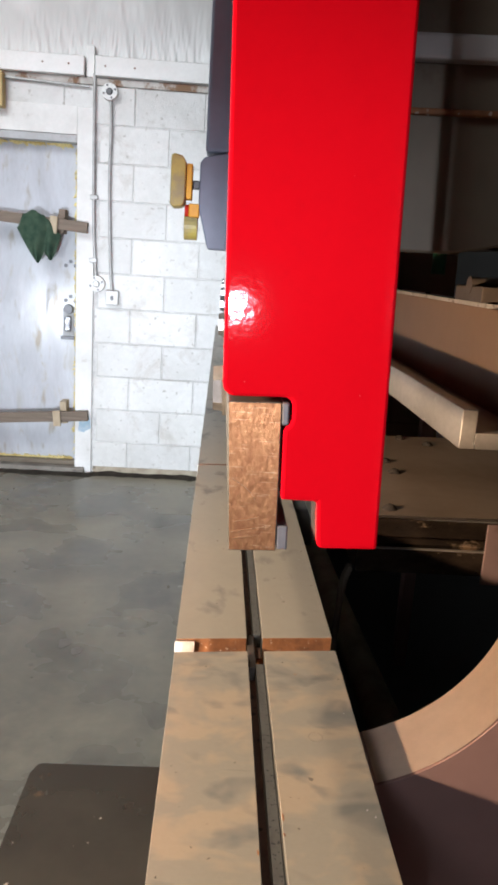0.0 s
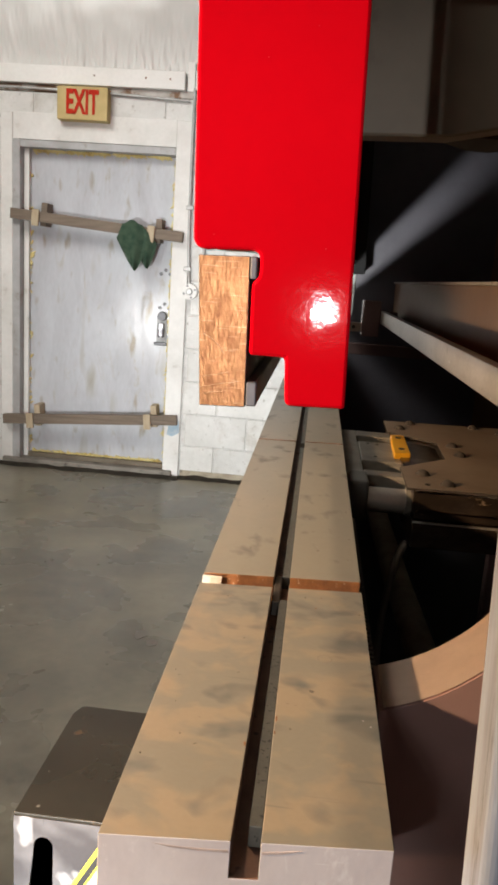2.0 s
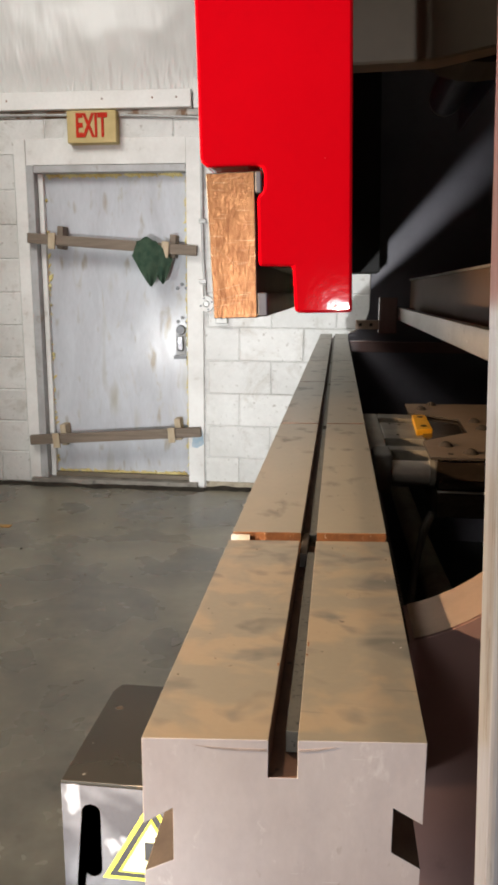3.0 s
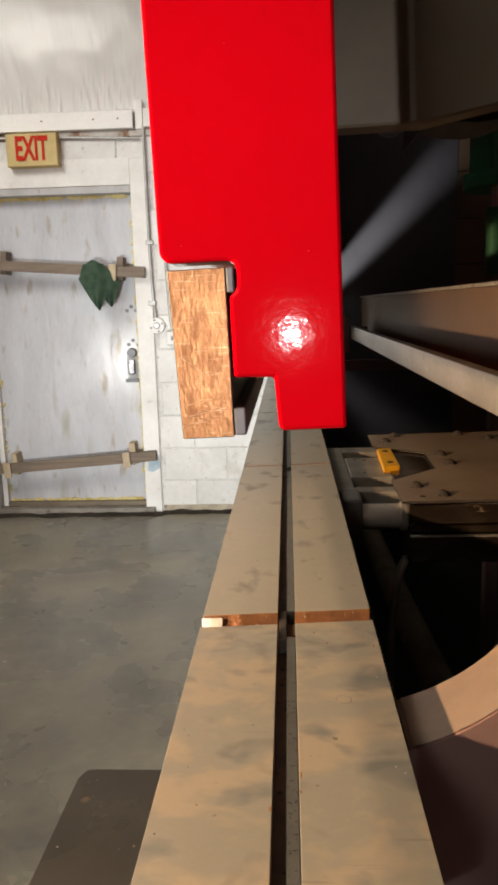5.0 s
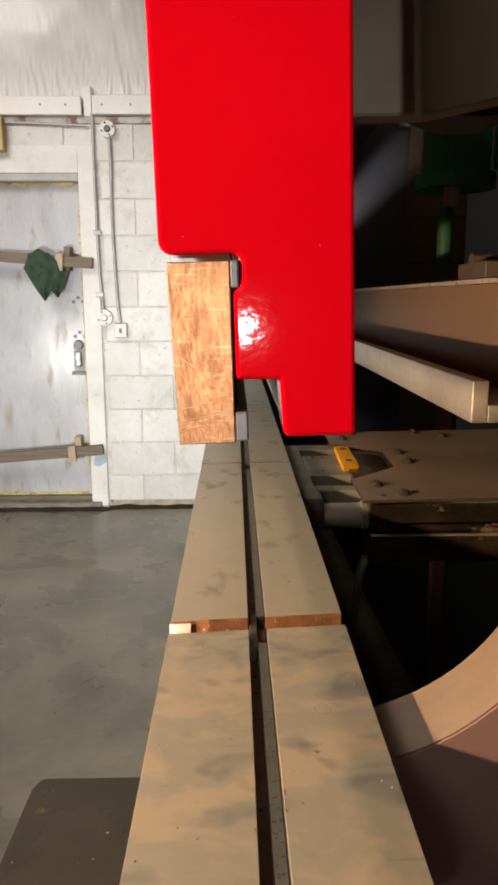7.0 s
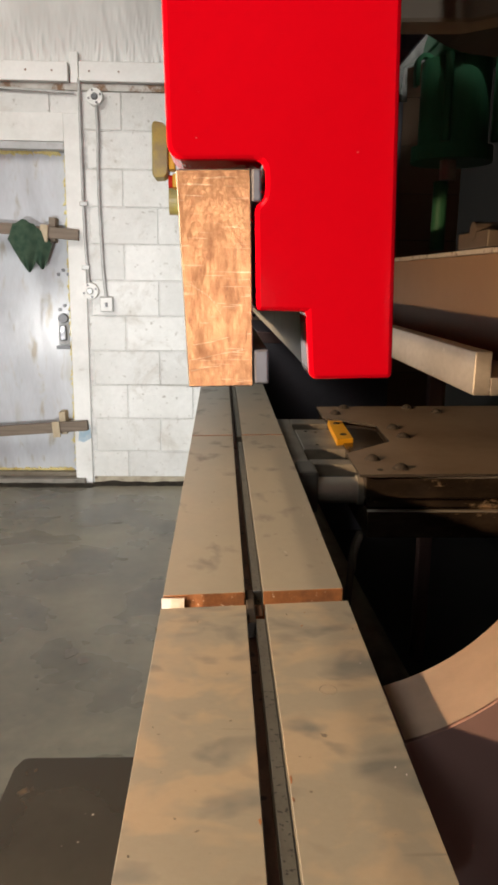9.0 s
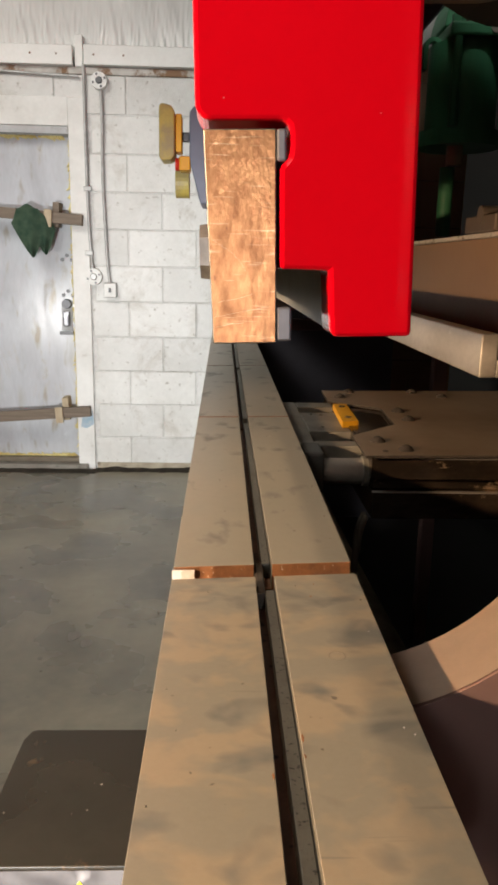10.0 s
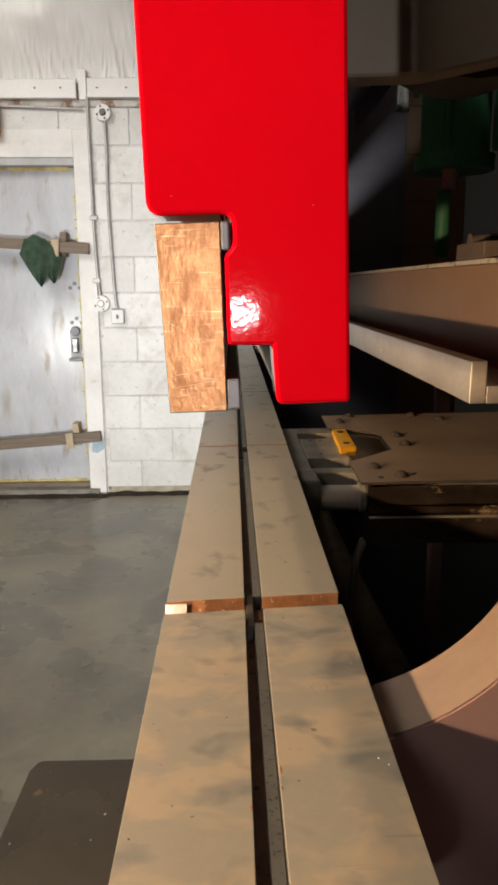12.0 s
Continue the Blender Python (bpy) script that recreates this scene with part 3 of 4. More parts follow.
block("face_plate", -0.034, 0.034, -0.05, -0.0455, -0.038, 0.038, WHITE, ob, 0.002)
block("toggle", -0.007, 0.007, -0.062, -0.0505, -0.012, 0.012, DARKMETAL, ob, 0.002)

tagged(put("floor_line", box(bmesh.new(), -2.1, -1.62, 3.30, 3.34, 0.001, 0.0035), ORANGE), "worn orange painted line on the floor", "floor marking", kind="structure")

for x, y, w, d in ((-0.462, 2.13, 0.026, 0.04), (-0.41, 2.08, 0.022, 0.03), (-0.31, 2.36, 0.016, 0.012), (-0.50, 3.50, 0.03, 0.02), (-0.27, 2.20, 0.022, 0.008), (-0.29, 3.25, 0.014, 0.012), (-0.54, 1.98, 0.010, 0.010), (-0.24, 3.3, 0.012, 0.016)):
    bm = bmesh.new()
    ring = []
    for i in range(28):
        a = i * math.tau / 28
        k = 0.85 + 0.5 * noise.noise((math.cos(a) * 0.9 + x * 9, math.sin(a) * 0.9 + y * 7, 2.0)) + 0.16 * noise.noise((math.cos(a) * 3, math.sin(a) * 3, x * 9))
        ring.append((x + w * k * math.cos(a), y + d * k * math.sin(a)))
    slab(bm, ring, 0.0004, 0.0014)
    tagged(put("oil_stain", bm, OIL), "small dark oil stain on the concrete floor", "stain", group="oil stains", kind="structure")

bm = bmesh.new()
for k in range(70):
    x, y, r = random.uniform(-1.9, -0.1), random.uniform(0.9, 4.1), random.uniform(0.002, 0.007)
    m = Matrix.LocRotScale((x, y, r * 0.3), Euler((random.random(), random.random(), random.random() * 6)), (r, r * random.uniform(0.5, 1.6), r * 0.45))
    bmesh.ops.create_icosphere(bm, subdivisions=1, radius=1.0, matrix=m)
tagged(put("floor_crumbs", bm, OIL), "small dark crumbs of dirt scattered on the floor", "dirt", kind="stuff")

# ---------------------------------------------------------------- press brake
# side frames: thick plates across the bed, each with a round throat
press = thing("press_brake", "dark plum painted press brake with rounded throats", "press brake", (0, 0, 0))


def side_frame(y0, y1, cx, lo, hi, r, x_left, x_right, paint):
    pts = [(x_left, 0.0), (x_right, 0.0), (x_right, 2.7), (0.12, 2.7), (0.12, hi + r)] + arc(cx, hi, r, 90, 0, 14) + arc(cx, lo, r, 0, -75, 14) + [(0.128, lo - r + 0.004), (0.128, 0.9), (x_left, 0.9)]
    plate = put("side_frame", prism(bmesh.new(), pts, y0, y1), paint, press)
    curve = arc(cx, hi, r - 0.0012, 90, 0, 14) + arc(cx, lo, r - 0.0012, 0, -74, 20)
    bm = bmesh.new()
    a = [bm.verts.new((x, y0 + 0.001, z)) for x, z in curve]
    b = [bm.verts.new((x, y1 - 0.001, z)) for x, z in curve]
    for i in range(len(curve) - 1):
        bm.faces.new((a[i], a[i + 1], b[i + 1], b[i]))
    bmesh.ops.solidify(bm, geom=bm.faces[:], thickness=0.001)
    put("throat_edge", bm, TAN, plate, "tan flame-cut throat edge", smooth=True)


side_frame(0.143, 0.196, 0.095, 1.146, 1.335, 0.131, 0.0, 1.3, PURPLE)
side_frame(3.25, 3.30, 0.093, 1.165, 1.297, 0.131, 0.0, 0.825, FARPAINT)

# bed under the die
block("bed_plate", 0.03, 0.09, 0.197, 3.249, 0.0, 0.915, PURPLE, press, 0.004)
block("bed_top", 0.01, 0.12, 0.0, 3.249, 0.916, 0.945, GAUGE, press, 0.003)

# die rail in sections with a centre slot and side grooves
DIE = [(0.0, 1.04), (0.0545, 1.04), (0.0545, 1.022), (0.067, 1.022), (0.067, 1.04), (0.122, 1.04), (0.122, 1.0), (0.109, 1.008), (0.109, 0.986), (0.122, 0.978), (0.122, 0.946), (0.0, 0.946), (0.0, 0.974), (0.013, 0.980), (0.013, 1.006), (0.0, 0.998)]
rail = thing("die_rail", "long worn steel die rail in sections with a centre slot", "die rail", (0, 0, 0))
cuts = [(0.0, 0.2625), (0.2825, 0.789), (0.795, 1.315), (1.319, 1.83), (1.833, 2.35), (2.353, 2.86), (2.863, 3.228)]
for a, b in cuts:
    bm = prism(bmesh.new(), DIE, a, b, 0.0003 if a < 0.5 else 0.0, 2)
    for v in bm.verts:
        v.co.y += 0.094 * (v.co.x - 0.061)
    for f in bm.faces:
        c0 = f.calc_center_median()
        if abs(f.normal.y) > 0.9:
            f.material_index = 1 if a == 0.0 and c0.y < 0.1 else 2 if c0.y < 0.3 else 3
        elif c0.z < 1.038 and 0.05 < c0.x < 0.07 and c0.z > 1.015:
            # right slot wall takes the dull strip grey to mute its lit edge
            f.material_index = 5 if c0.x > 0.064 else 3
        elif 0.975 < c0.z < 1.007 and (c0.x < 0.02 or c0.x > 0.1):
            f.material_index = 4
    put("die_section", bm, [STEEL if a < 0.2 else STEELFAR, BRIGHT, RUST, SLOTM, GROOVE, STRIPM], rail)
    # added strip: paler grey paints the lit right half of the slot floor
    block("slot_strip", 0.0608, 0.0668, a + 0.018, b - 0.006, 1.0222, 1.0330, STRIPM, rail, 0.0005, "grey strip standing in for the lit slot floor")
# shallow crescent cut into the end face on both sides of the slot
for side in ([(0.022, 1.0372), (0.030, 1.0355), (0.042, 1.0347), (0.0538, 1.0345), (0.0538, 1.0357), (0.042, 1.0357), (0.030, 1.0363)], [(0.0678, 1.0345), (0.076, 1.0352), (0.084, 1.0372), (0.0745, 1.0361), (0.0678, 1.0357)]):
    bm = prism(bmesh.new(), side, -0.0002, 0.0006)
    for v in bm.verts:
        v.co.y += 0.094 * (v.co.x - 0.061)
    put("burr", bm, BURR, rail, "thin brown burr below the edge")
for k in range(26):
    y = random.uniform(0.01, 0.75)
    x = random.choice((random.uniform(0.003, 0.05), random.uniform(0.072, 0.119)))
    w = random.uniform(0.00015, 0.0004)
    bm = bmesh.new()
    slab(bm, [(x + w * math.cos(a * 0.9) * random.uniform(0.6, 1.2), y + 1.6 * w * math.sin(a * 0.9) * random.uniform(0.6, 1.2)) for a in range(7)], 1.0399, 1.0403)
    put("pit", bm, BOLTDARK if k % 4 else BRIGHT, rail, "small dark pit" if k % 4 else "small bright nick")
STAIN = material("pale_ring_stain", (0.235, 0.205, 0.165), 0.5, metal=0.2, second=(0.30, 0.262, 0.205), scale=300)
bm = bmesh.new()
for i in range(28):
    a0, a1 = i * math.tau / 28, (i + 0.8) * math.tau / 28
    slab(bm, [(0.0935 + r * math.cos(a), 0.160 + 1.05 * r * math.sin(a)) for r, a in ((0.0041, a0), (0.0046, a0), (0.0046, a1), (0.0041, a1))], 1.0399, 1.04012)
put("ring_stain", bm, STAIN, rail, "faint ring stain")
for x, y, w, d in ((0.0678, 0.078, 0.0008, 0.0022), (0.0679, 0.090, 0.0006, 0.003), (0.0876, 0.232, 0.0011, 0.0011), (0.0535, 0.066, 0.0007, 0.002), (0.0915, 0.250, 0.0007, 0.0006)):
    slab_pts = [(x + w * math.cos(a * 0.6) * random.uniform(0.2, 1.2), y + d * math.sin(a * 0.6) * random.uniform(0.2, 1.2)) for a in range(10)]
    put("rust_spot", slab(bmesh.new(), slab_pts, 1.0399, 1.0402), RUST, rail, "small orange rust spot")
block("paint_mark", -0.001, 0.014, 0.2752, 0.2762, 1.02, 1.0385, DAB, rail, 0.0, "white paint dab on the rusty joint")
block("slot_key", 0.0552, 0.0610, 0.25, 0.30, 1.0225, 1.034, BOLTDARK, rail, 0.001)
block("paint_mark", -0.001, 0.012, 0.7880, 0.7890, 1.02, 1.0385, DAB, rail, 0.0, "white paint dab on the joint")
strip = box(bmesh.new(), 0.1225, 0.138, 0.2, 0.62, 0.95, 0.985, 0.002)
for k in range(58):
    box(strip, 0.1235, 0.137, 0.203 + k * 0.0072, 0.2066 + k * 0.0072, 0.9851, 0.9875)
put("rubber_strip", strip, RUBBER, press, "black ribbed rubber strip")

# ram: red end plate, long plate behind, punch bar clamped to its front
RZ = 1.218
ram = thing("press_ram", "glossy red press ram, lowered over the die", "press ram", (0.0, 0.018, RZ))
ram.rotation_euler = (0, -0.028, 0)
bpy.context.view_layer.update()
RAM = [(0.0248, 1.30)] + arc(0.0293, 0.0618, 0.0045, 180, 270, 6) + [(0.0470, 0.0573), (0.0488, 0.0569), (0.0497, 0.0559), (0.0500, 0.0543), (0.0500, 0.0500), (0.0496, 0.0480), (0.0485, 0.0466), (0.0472, 0.0459), (0.0472, 0.0189), (0.0608, 0.0184)] + arc(0.0640, 0.0025, 0.0025, 180, 270, 4) + [(0.0845, 0.0), (0.0845, 1.30)]
bm = prism(bmesh.new(), RAM, 0.0, 0.02, 0.0012, 2)
put("end_plate", bm, REDM, ram)
INNER = [(0.0260, 1.29), (0.0260, 0.0600), (0.0540, 0.0572), (0.0540, 0.046), (0.0485, 0.045), (0.0485, 0.0199), (0.0622, 0.0189), (0.063, 0.001), (0.0835, 0.001), (0.0835, 1.29)]
bm = prism(bmesh.new(), INNER, 0.0205, 3.20)
for f in bm.faces:
    c0 = f.calc_center_median()
    f.material_index = 0 if c0.z > 0.05 else 1 if abs(f.normal.z) > 0.6 else 2
put("ram_plate", bm, [REDM, CHIP, INNERM], ram, "red painted plate with bare chipped lower edge")
TOOLP = [(0.0268, 0.0553), (0.0462, 0.0553), (0.0462, -0.0015), (0.0284, -0.0015)]
edges = [0.0, 0.83, 1.35, 1.87, 2.39, 2.9, 3.2]
for a, b in zip(edges, edges[1:]):
    bm = prism(bmesh.new(), TOOLP, a + 0.001, b - 0.001, 0.0003, 1)
    for f in bm.faces:
        if abs(f.normal.y) > 0.9 and a == 0.0:
            f.material_index = 1
    put("punch_bar", bm, [TOOL, TOOLEND], ram)
MARK = material("tool_mark", (0.62, 0.42, 0.26), 0.4, metal=0.7)


for pts in ([(0.0290, 0.0266), (0.0315, 0.0250), (0.0342, 0.0232)], [(0.0342, 0.0232), (0.0362, 0.0210), (0.0377, 0.0184)], [(0.0288, 0.0058), (0.0350, 0.0070), (0.0440, 0.0086)], [(0.0292, 0.0030), (0.0330, 0.0038), (0.0372, 0.0042)], [(0.0300, 0.0100), (0.0350, 0.0108), (0.0395, 0.0120)]):
    for (x0, z0), (x1, z1) in zip(pts, pts[1:]):
        put("scratch", prism(bmesh.new(), [(x0, z0), (x1, z1), (x1, z1 + 0.00007), (x0, z0 + 0.00007)], 0.0007, 0.0012), MARK, ram, "bright scratch")
block("tang", 0.0464, 0.0490, 0.0006, 3.19, 0.0470, 0.0553, LUGM, ram, 0.0006, "bare steel tang")
block("lug", 0.0464, 0.0505, 0.001, 3.19, -0.001, 0.0085, LUGM, ram, 0.0006, "bare steel lip")
for y in (0.20, 0.70, 1.2, 1.75, 2.3, 2.8):
    bm = rod(bmesh.new(), (0.0277, y, 0.027), (0.0254, y, 0.027), 0.017, 0.017, 28)
    rod(bm, (0.0254, y, 0.027), (0.0194, y, 0.027), 0.0145, 0.0138, 6)
    put("clamp_bolt", bm, BOLT, ram, "dark hexagon clamp bolt")
bm = prism(bmesh.new(), [(0.084, 0.111), (0.125, 0.111), (0.19, 0.122), (0.235, 0.136), (0.30, 0.16), (0.34, 0.26), (0.34, 0.6), (0.084, 0.6)], 0.07, 0.085, 0.001, 1)
put("rib_plate", bm, OLIVE, ram, "olive brown gusset behind the ram")
# added block: covers the too bright wall seen through the far throat
block("slide_guide", 0.0848, 0.25, 2.95, 3.19, 0.088, 1.2, VOID, ram, 0.003, "added black block dimming the far throat behind the ram")
block("rib_ledge", 0.085, 0.34, 0.0655, 0.0695, 0.166, 0.1685, RUST, ram, 0.0008, "thin rusty ledge on the gusset")
block("rib_rail", 0.085, 0.34, 0.062, 0.0695, 0.186, 0.196, SHEET, ram, 0.0015, "pale painted rail on the gusset")
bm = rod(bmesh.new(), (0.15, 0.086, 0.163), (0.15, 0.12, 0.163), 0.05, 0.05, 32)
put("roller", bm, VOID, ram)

# guard unit on the front of the ram
g = thing("guard_unit", "grey guard housing with amber pads and red button", "safety sensor", (-0.024, 1.22, RZ + 0.203))
bm = prism(bmesh.new(), [(0.0, 0.09), (0.048, 0.10), (0.048, -0.075), (0.012, -0.075), (0.004, -0.045), (-0.008, 0.0), (-0.008, 0.08)], 0.0, 0.12, 0.003, 2)
put("housing", bm, GREY, g)
block("neck", 0.0, 0.048, 0.02, 0.1, 0.102, 0.42, GREY, g, 0.006)
put("pad", prism(bmesh.new(), [(-0.058, 0.094), (-0.040, 0.090), (-0.034, 0.080), (-0.034, 0.008), (-0.040, 0.0), (-0.058, -0.002), (-0.062, 0.004), (-0.062, 0.088)], 0.0, 0.06, 0.003, 2), AMBER, g)
block("pad_mount", -0.0335, -0.022, 0.01, 0.05, 0.014, 0.078, YELLOW, g, 0.002)
block("pad_stem", -0.0218, -0.0085, 0.025, 0.04, 0.034, 0.05, DARKMETAL, g, 0.002)
put("pad", rod(bmesh.new(), (-0.038, 0.10, -0.030), (-0.012, 0.10, -0.030), 0.028, 0.028, 24), AMBER, g)
e = block("button_base", -0.026, -0.0065, 0.0, 0.04, -0.018, 0.006, YELLOW, g, 0.002)
put("button", rod(bmesh.new(), (-0.034, 0.02, -0.006), (-0.0265, 0.02, -0.006), 0.011, 0.011, 20), SIGNRED, g, "red stop button")

# back gauge
gauge = thing("back_gauge", "steel back gauge carriage with brown cover plate", "back gauge", (0, 0, 0.95))
bm = slab(bmesh.new(), [(0.204, 1.08), (0.202, 0.976), (0.275, 0.918), (0.270, 0.802), (0.199, 0.731), (0.197, 0.626), (0.80, 0.65), (0.80, 1.12)], 0.0768, 0.08)
# side faces coloured near-black so the notch edge reads as shaded
for f in bm.faces:
    f.material_index = 1 if abs(f.normal.z) < 0.3 else 0
put("cover_plate", bm, [PLATE, BOLTDARK], gauge, "brown cover plate with notch")
for x, y in ((0.249, 1.064), (0.226, 1.012), (0.295, 0.894), (0.296, 0.832), (0.225, 0.698), (0.250, 0.654), (0.36, 1.07), (0.40, 1.03)):
    bm = rod(bmesh.new(), (x, y, 0.0801), (x, y, 0.0812), 0.0098, 0.0092, 20)
    rod(bm, (x, y, 0.0812), (x, y, 0.0846), 0.0088, 0.0062, 20)
    rod(bm, (x, y, 0.0846), (x, y, 0.0866), 0.0062, 0.0024, 20)
    put("bolt", bm, BOLTDARK, gauge, "dark bolt with washer")
put("screw", rod(bmesh.new(), (0.224, 0.646, 0.0802), (0.224, 0.646, 0.0812), 0.0035, n=10), BOLTDARK, gauge)
block("carriage", 0.207, 0.80, 0.640, 1.06, 0.047, 0.0755, CARR, gauge, 0.002)
block("groove", 0.212, 0.80, 0.652, 1.06, 0.033, 0.0465, CARR, gauge, 0.001)
for z0 in (0.0325, 0.0735):
    block("edge_strip", 0.2095, 0.80, 0.6355, 0.641, z0, z0 + 0.0012, BARM, gauge, 0.0, "thin bright edge strip")
block("ledge", 0.209, 0.80, 0.636, 1.06, 0.000, 0.0325, CARR, gauge, 0.002)
block("end_post", 0.372, 0.40, 0.632, 0.6355, -0.01, 0.072, GUARD, gauge, 0.0015)
for y0, y1 in ((0.705, 0.732), (0.788, 0.920), (0.965, 1.005)):
    block("finger", 0.1505, 0.29, y0, y1, 0.050, 0.072, GAUGE, gauge, 0.0015)
block("finger_end", 0.127, 0.150, 0.705, 1.005, 0.044, 0.072, GAUGE, gauge, 0.0015)
for y in (0.823, 0.906):
    block("finger_groove", 0.232, 0.292, y - 0.006, y + 0.006, 0.0715, 0.0726, BOLTDARK, gauge, 0.0)
for x, y in ((0.166, 0.905), (0.18, 0.90), (0.172, 0.815)):
    put("pin", rod(bmesh.new(), (x, y, 0.0715), (x, y, 0.0727), 0.0022, n=10), BOLTDARK, gauge)
block("finger_web", 0.150, 0.206, 0.708, 0.95, 0.020, 0.0495, GAUGE, gauge, 0.001)
put("stop_block", slab(bmesh.new(), [(0.198, 0.806), (0.222, 0.813), (0.226, 0.943), (0.204, 0.942)], 0.0725, 0.082, 0.0012), YELLOW, gauge, "yellow painted stop block")
for x, y in ((0.211, 0.835), (0.214, 0.917)):
    put("stop_bolt", rod(bmesh.new(), (x, y, 0.0822), (x, y, 0.0836), 0.005, 0.0045, 12), BOLTDARK, gauge)
put("nut", rod(bmesh.new(), (0.201, 0.668, 0.050), (0.2085, 0.668, 0.050), 0.0182, n=30), GAUGE, gauge)
put("rod", rod(bmesh.new(), (0.150, 0.668, 0.050), (0.209, 0.668, 0.050), 0.0155, n=36), CHROME, gauge, "chromed round rod", smooth=False)
block("rod_head", 0.129, 0.153, 0.648, 0.704, 0.026, 0.077, RUBBER, gauge, 0.004)
tube("cable", [(0.205, 0.655, 0.0), (0.196, 0.64, -0.012), (0.186, 0.60, -0.03), (0.176, 0.56, -0.06), (0.168, 0.50, -0.12), (0.160, 0.42, -0.22)], 0.0042, RUBBER, gauge)
tube("cable_end", [(0.205, 0.652, -0.003), (0.197, 0.637, -0.014), (0.188, 0.606, -0.028)], 0.0046, GAUGE, gauge, "bare braided cable end")

beam = thing("gauge_beam", "long brown gauge beam with bare aluminium bar", "gauge beam", (0, 0, 1.1))
block("front_bar", 0.313, 0.332, 0.61, 2.78, 0.024, 0.0722, BARM, beam, 0.0015, "bare aluminium bar")
block("foot", 0.3322, 0.42, 0.61, 2.78, 0.024, 0.044, BARM, beam, 0.001)
block("web", 0.40, 0.42, 0.66, 3.2, 0.0442, 0.183, WEB, beam, 0.0015)
block("cap_strip", 0.392, 0.43, 0.80, 3.2, 0.1835, 0.19, CAPM, beam, 0.001, "chipped white cap strip")
block("end_block", 0.385, 0.56, 0.807, 0.93, 0.1905, 0.213, ENDM, beam, 0.002, "dull grey-brown stop block")
put("knob", rod(bmesh.new(), (0.384, 0.865, 0.213), (0.56, 0.865, 0.213), 0.013, n=24), ENDM, beam)

for k in range(9):
    y = 0.95 + 0.23 * k
    put("bolt", rod(bmesh.new(), (0.411, y, 0.1902), (0.411, y, 0.193), 0.005, 0.0045, 8), BOLTDARK, beam)
stop = thing("gauge_stop", "gauge stop finger with bright steel nose", "gauge stop", (0.18, 2.75, 1.1))
nose = block("nose", -0.03, 0.06, 0.0, 0.05, -0.015, 0.02, TAN, stop, 0.002, "tan steel nose")
for x in (-0.012, 0.03):
    put("nose_bolt", rod(bmesh.new(), (x, -0.005, 0.003), (x, 0.0005, 0.003), 0.006, 0.007, 10), BOLTDARK, nose)
block("holder", 0.061, 0.13, -0.01, 0.08, -0.03, 0.11, PURPLE, stop, 0.003)
block("arm", 0.1305, 0.2, 0.0, 0.06, 0.02, 0.07, PURPLE, stop, 0.003)

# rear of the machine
# added near-black sheets: their colour stands in for deep shade behind and below
block("rear_cover", 1.301, 1.32, 0.15, 4.2, 0, 3.0, VOID, press, 0.002, "near-black sheet standing in for the dark behind the machine")
block("sump_tray", 0.092, 1.30, 0.198, 3.248, 0.02, 0.05, VOID, press, 0.004, "near-black slab standing in for the dark under the bed")
block("cross_member", 0.13, 1.30, 2.86, 2.93, 0.985, 1.03, PURPLE, press, 0.003)
# added column before the block wall; its brown holds the wall's dimness
column = block("rear_column", 0.832, 1.12, 3.335, 3.36, 0, 2.65, VOID, press, 0.003, "added column of brown blocks standing in for the dim block wall")
for k in range(13):
    block("column_block", 0.832, 1.12, 3.315, 3.334, 0.003 + 0.2032 * k, 0.2032 * (k + 1), WEB, column, 0.002)
block("rear_post", 0.66, 0.70, 1.98, 2.02, 0.0, 1.06, PURPLE, press, 0.003)

tube("drain_hose", [(0.30, 2.6, 0.58), (0.30, 1.6, 0.60), (0.315, 1.1, 0.60), (0.335, 0.75, 0.59), (0.355, 0.5, 0.56)], 0.030, HOSEM, press, "dull olive drain hose")
pump = thing("hydraulic_cylinder", "green painted hydraulic cylinder with round cap", "hydraulic cylinder", (0.682, 2.0, 1.5))
put("barrel", rod(bmesh.new(), (0, 0, 0.109), (0, 0, 0.3275), 0.095, n=40), GREEN, pump, smooth=False)
bm = rod(bmesh.new(), (0, 0, 0.068), (0, 0, 0.1085), 0.112, n=40)
put("bottom_flange", bm, GREEN, pump)
bm = box(bmesh.new(), -0.072, 0.12, -0.112, 0.06, 0.328, 0.361, 0.006)
collar = put("collar", bm, GREEN, pump)
for x in (-0.049, 0.085):
    put("tie_rod", rod(bmesh.new(), (x, -0.099, 0.109), (x, -0.099, 0.3275), 0.0115, n=16), GREEN, pump)
    put("nut", rod(bmesh.new(), (x, -0.090, 0.3612), (x, -0.090, 0.381), 0.018, n=6), GREEN, collar)
bm = bmesh.new()
out, inn = arc(-0.094, 0.318, 0.026, 0, 180, 12), arc(-0.094, 0.318, 0.014, 0, 180, 12)
prism(bm, out + [(-0.12, 0.262), (-0.108, 0.262)] + list(reversed(inn)), -0.03, 0.0, 0.001, 1)
put("lifting_ear", bm, GREEN, pump)
HEAD = [(-0.075, 0.3615), (-0.069, 0.40), (-0.056, 0.44), (-0.038, 0.475), (-0.036, 0.75), (0.16, 0.75), (0.16, 0.3615)]
head = put("head", prism(bmesh.new(), HEAD, -0.058, 0.1, 0.006, 2), GREEN, pump)
put("bearing_ring", rod(bmesh.new(), (0.022, -0.0585, 0.462), (0.022, -0.063, 0.462), 0.053, 0.051, 40), GREEN, head)
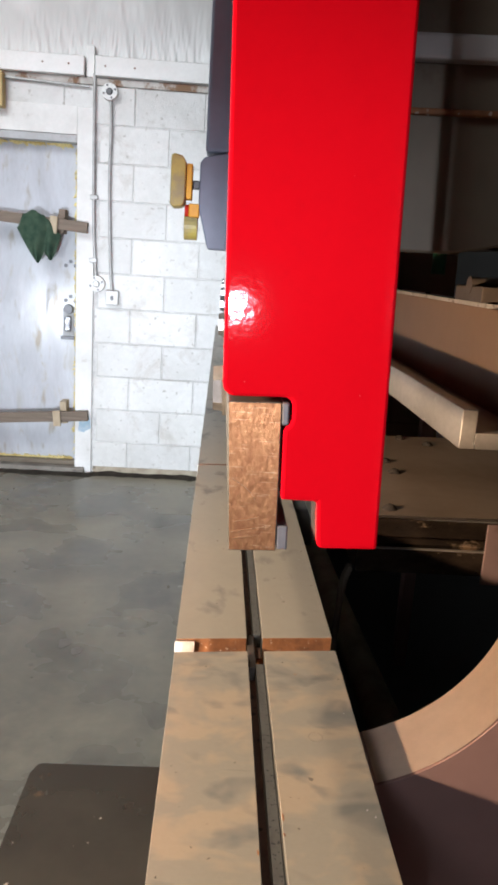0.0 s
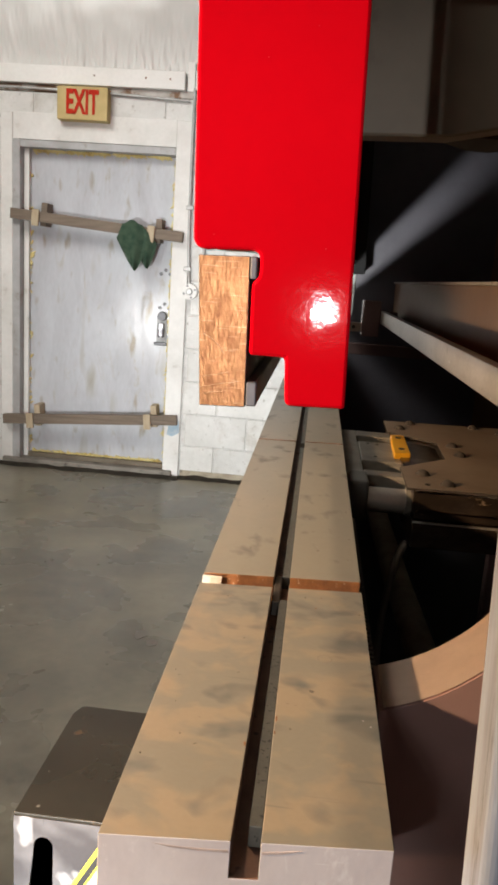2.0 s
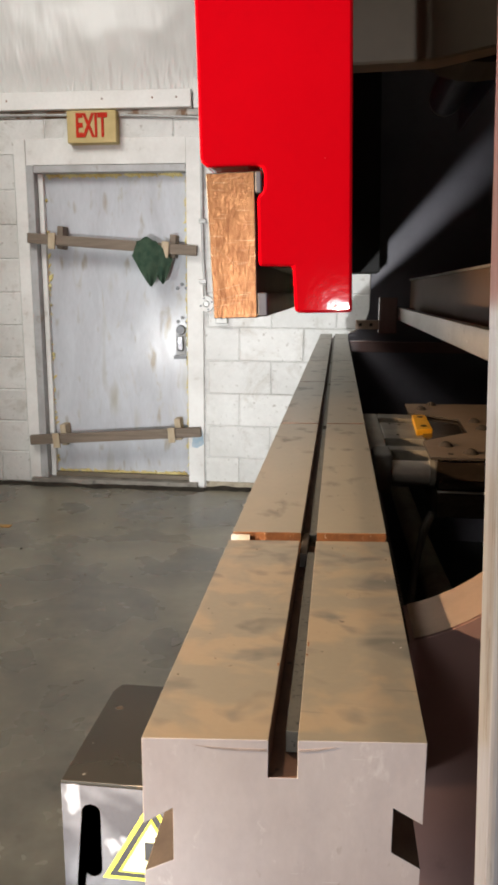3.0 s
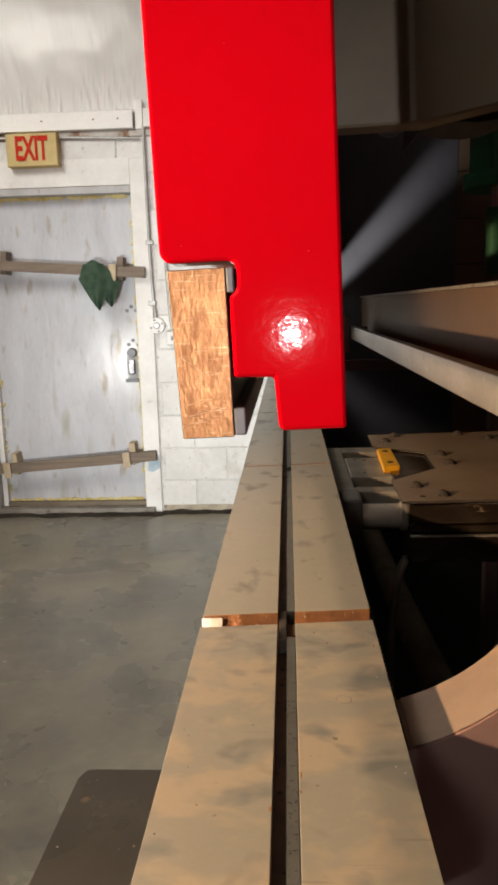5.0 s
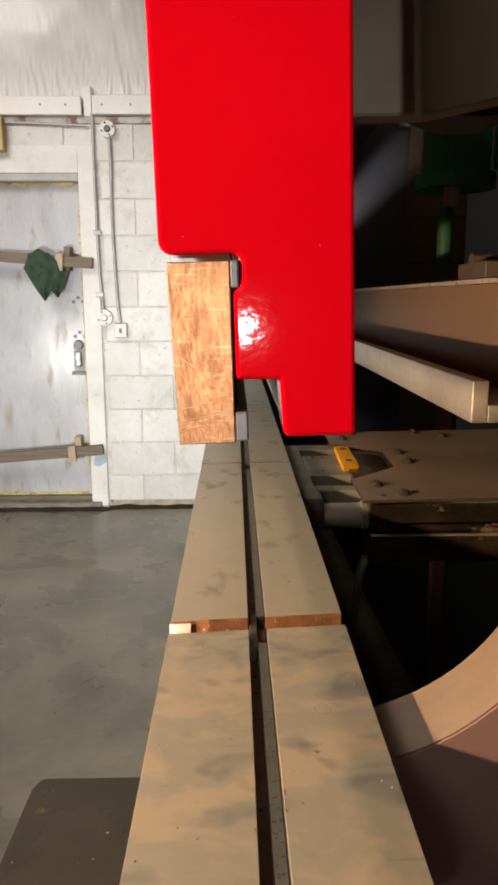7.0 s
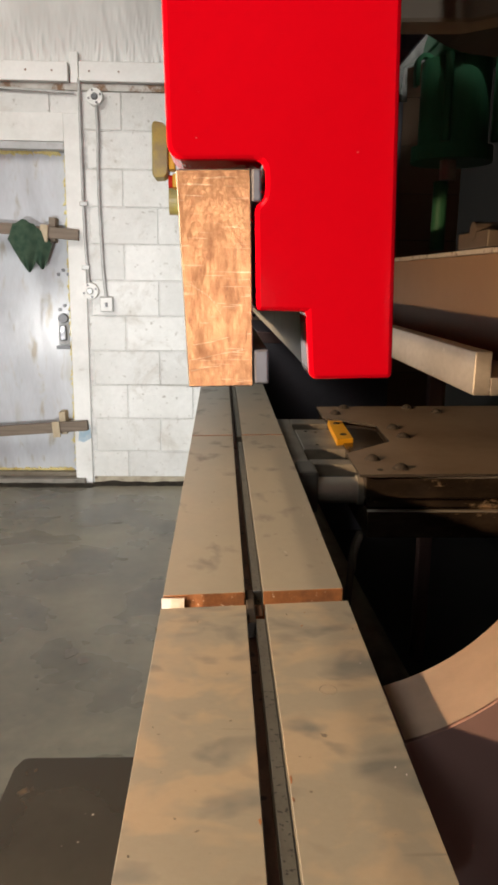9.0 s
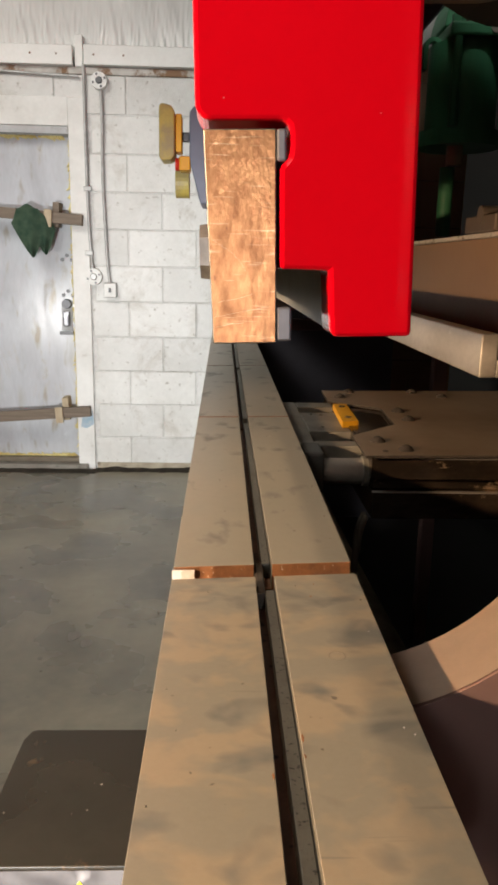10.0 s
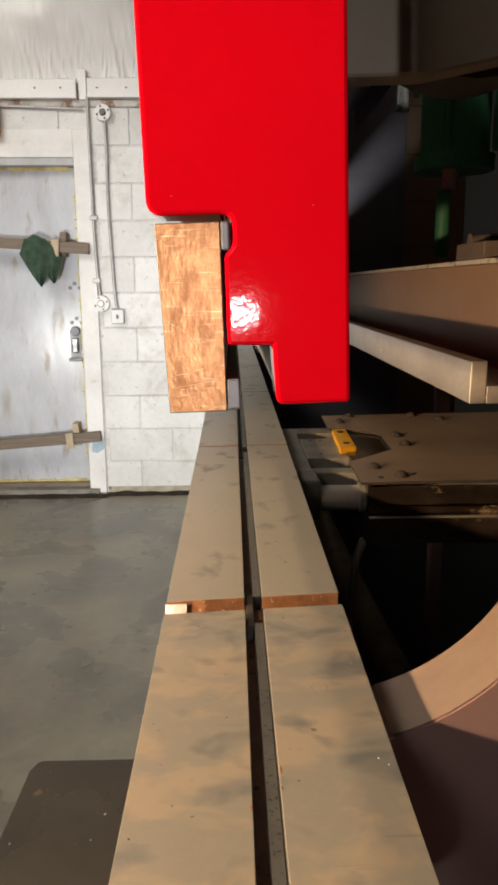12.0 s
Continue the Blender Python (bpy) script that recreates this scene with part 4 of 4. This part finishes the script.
cap = put("cap", rod(bmesh.new(), (0.022, -0.0632, 0.458), (0.022, -0.076, 0.458), 0.033, 0.031, 36), GREEN, head)
for dx in (-0.011, 0.0, 0.011):
    put("pin_hole", rod(bmesh.new(), (0.022 + dx, -0.0762, 0.458), (0.022 + dx, -0.0768, 0.458), 0.0022, n=10), BOLTDARK, cap)
put("drain_plug", rod(bmesh.new(), (0.022, -0.0585, 0.402), (0.022, -0.068, 0.402), 0.008, n=6), GREEN, head)
put("head_seam", box(bmesh.new(), -0.028, 0.03, -0.0605, -0.0582, 0.3625, 0.369), BOLTDARK, head)
put("clip", rod(bmesh.new(), (-0.035, -0.0585, 0.372), (-0.035, -0.075, 0.372), 0.018, n=20), BOLTDARK, head, "dark spring clip")
block("mount", 0.162, 0.63, -0.04, 0.08, 0.40, 0.5, GREEN, pump, 0.004)
put("plunger", rod(bmesh.new(), (-0.022, -0.05, 0.016), (-0.022, -0.05, 0.0675), 0.022, n=24), CHROME, pump, "bare bronze plunger")
put("down_pipe", rod(bmesh.new(), (-0.03, -0.02, -0.17), (-0.03, -0.02, 0.0155), 0.02, n=20), GREEN, pump)
tube("hose", [(0.062, -0.10, 0.405), (0.072, -0.11, 0.44), (0.10, -0.12, 0.49), (0.16, -0.12, 0.56), (0.3, -0.12, 0.66)], 0.0135, RUBBER, pump, "dark hydraulic hose")
put("hose_fitting", rod(bmesh.new(), (0.053, -0.10, 0.366), (0.063, -0.102, 0.418), 0.0095, n=12), CHROME, pump, "brass hose fitting")
put("elbow", rod(bmesh.new(), (0.046, -0.098, 0.35), (0.046, -0.116, 0.35), 0.0165, n=20), CHROME, pump, "grey steel elbow")
bm = bmesh.new()
rows = []
for j in range(25):
    z = 1.76 + 0.75 * j / 24
    x0, x1 = (0.545, 0.585) if z < 1.86 else (0.525 + 0.01 * math.sin(z * 21), 0.675)
    rows.append([bm.verts.new((x0 + (x1 - x0) * i / 16, 2.16 + 0.02 * noise.noise((i * 0.35, z * 9, 2)) + 0.012 * noise.noise((i * 0.9, z * 22, 5)), z)) for i in range(17)])
for a, b in zip(rows, rows[1:]):
    for i in range(16):
        bm.faces.new((a[i], a[i + 1], b[i + 1], b[i]))
bmesh.ops.solidify(bm, geom=bm.faces[:], thickness=0.002)
tagged(put("plastic_sheet", bm, SHEET, smooth=True), "crumpled white plastic sheet hung behind the green cylinder", "plastic sheet", kind="structure")
lampx = thing("tube_light", "round clear-ended machine tube lamp hung along the bed", "tube lamp", (0.36, 0.9, 1.76))
put("sleeve", rod(bmesh.new(), (0, 0, 0), (0, 1.08, 0), 0.045, n=32), GREY, lampx, smooth=False)
put("end_cap", rod(bmesh.new(), (0, 1.081, 0), (0, 1.10, 0), 0.046, 0.043, n=32), SHEET, lampx)
block("reflector", 0.05, 0.056, 0.0, 1.18, -0.07, 0.06, GREY, lampx, 0.001)

# bracket on the front of the bed
br = thing("front_bracket", "bent steel bracket with slots and warning label", "bracket", (-0.148, 0.262, 0.814))
put("top", slab(bmesh.new(), [(0, 0), (0.1775, 0), (0.1775, 0.163), (0.012, 0.163), (0.007, 0.161), (0.002, 0.148)], -0.003, 0.0, 0.0008), TOPDARK, br, "glossy top face coloured black for its dark reflection")
hole = arc(0.026, -0.030, 0.0085, 180, 0, 10) + arc(0.026, -0.085, 0.0085, 0, -180, 10)
bm = prism(bmesh.new(), [(0, -0.0035), (0.026, -0.0035)] + [(0.026, -0.0215)] + hole[6:] + hole[:5] + [(0.0259, -0.0215), (0.0261, -0.0035), (0.1775, -0.0035), (0.1775, -0.22), (0, -0.22)], 0.0, 0.003)
put("front", bm, STAINLESS, br)


def triangle(name, inset, y, mat, parent, label=""):
    pts = [(0.035 + inset * 1.72, -0.093 + inset), (0.125 - inset * 1.72, -0.093 + inset), (0.080, -0.012 - inset * 2.05)]
    return put(name, prism(bmesh.new(), pts, y - 0.0004, y), mat, parent, label)


tri = triangle("warning_label", 0.0, -0.0004, LABELY, br, "yellow warning triangle label")
triangle("label_border", 0.0035, -0.0010, BLACKM, tri)
triangle("label_line", 0.0085, -0.0016, LABELY, tri)
triangle("label_field", 0.0105, -0.0022, LABELW, tri)
put("label_symbol", prism(bmesh.new(), [(0.074, -0.070), (0.090, -0.070), (0.088, -0.046), (0.083, -0.046), (0.083, -0.052), (0.074, -0.052)], -0.0032, -0.0028), BLACKM, tri)

# guard post beside the near end
gp = thing("side_guard", "pale pink painted side guard, worn along its edge", "machine guard", (0.1185, -0.122, 0))
put("edge_strip", box(bmesh.new(), 0.0, 0.0055, -0.004, 0.014, 0.0, 2.4, 0.0024, 4), PINK, gp, "worn steel edge with painted highlight streaks")
block("sheet", 0.006, 0.5, -0.001, 0.010, 0.0, 2.4, GUARD, gp, 0.002)
# the guard leans a little towards the bed
for ob in gp.children:
    for v in ob.data.vertices:
        v.co.x -= 0.041 * (v.co.z - 1.09)
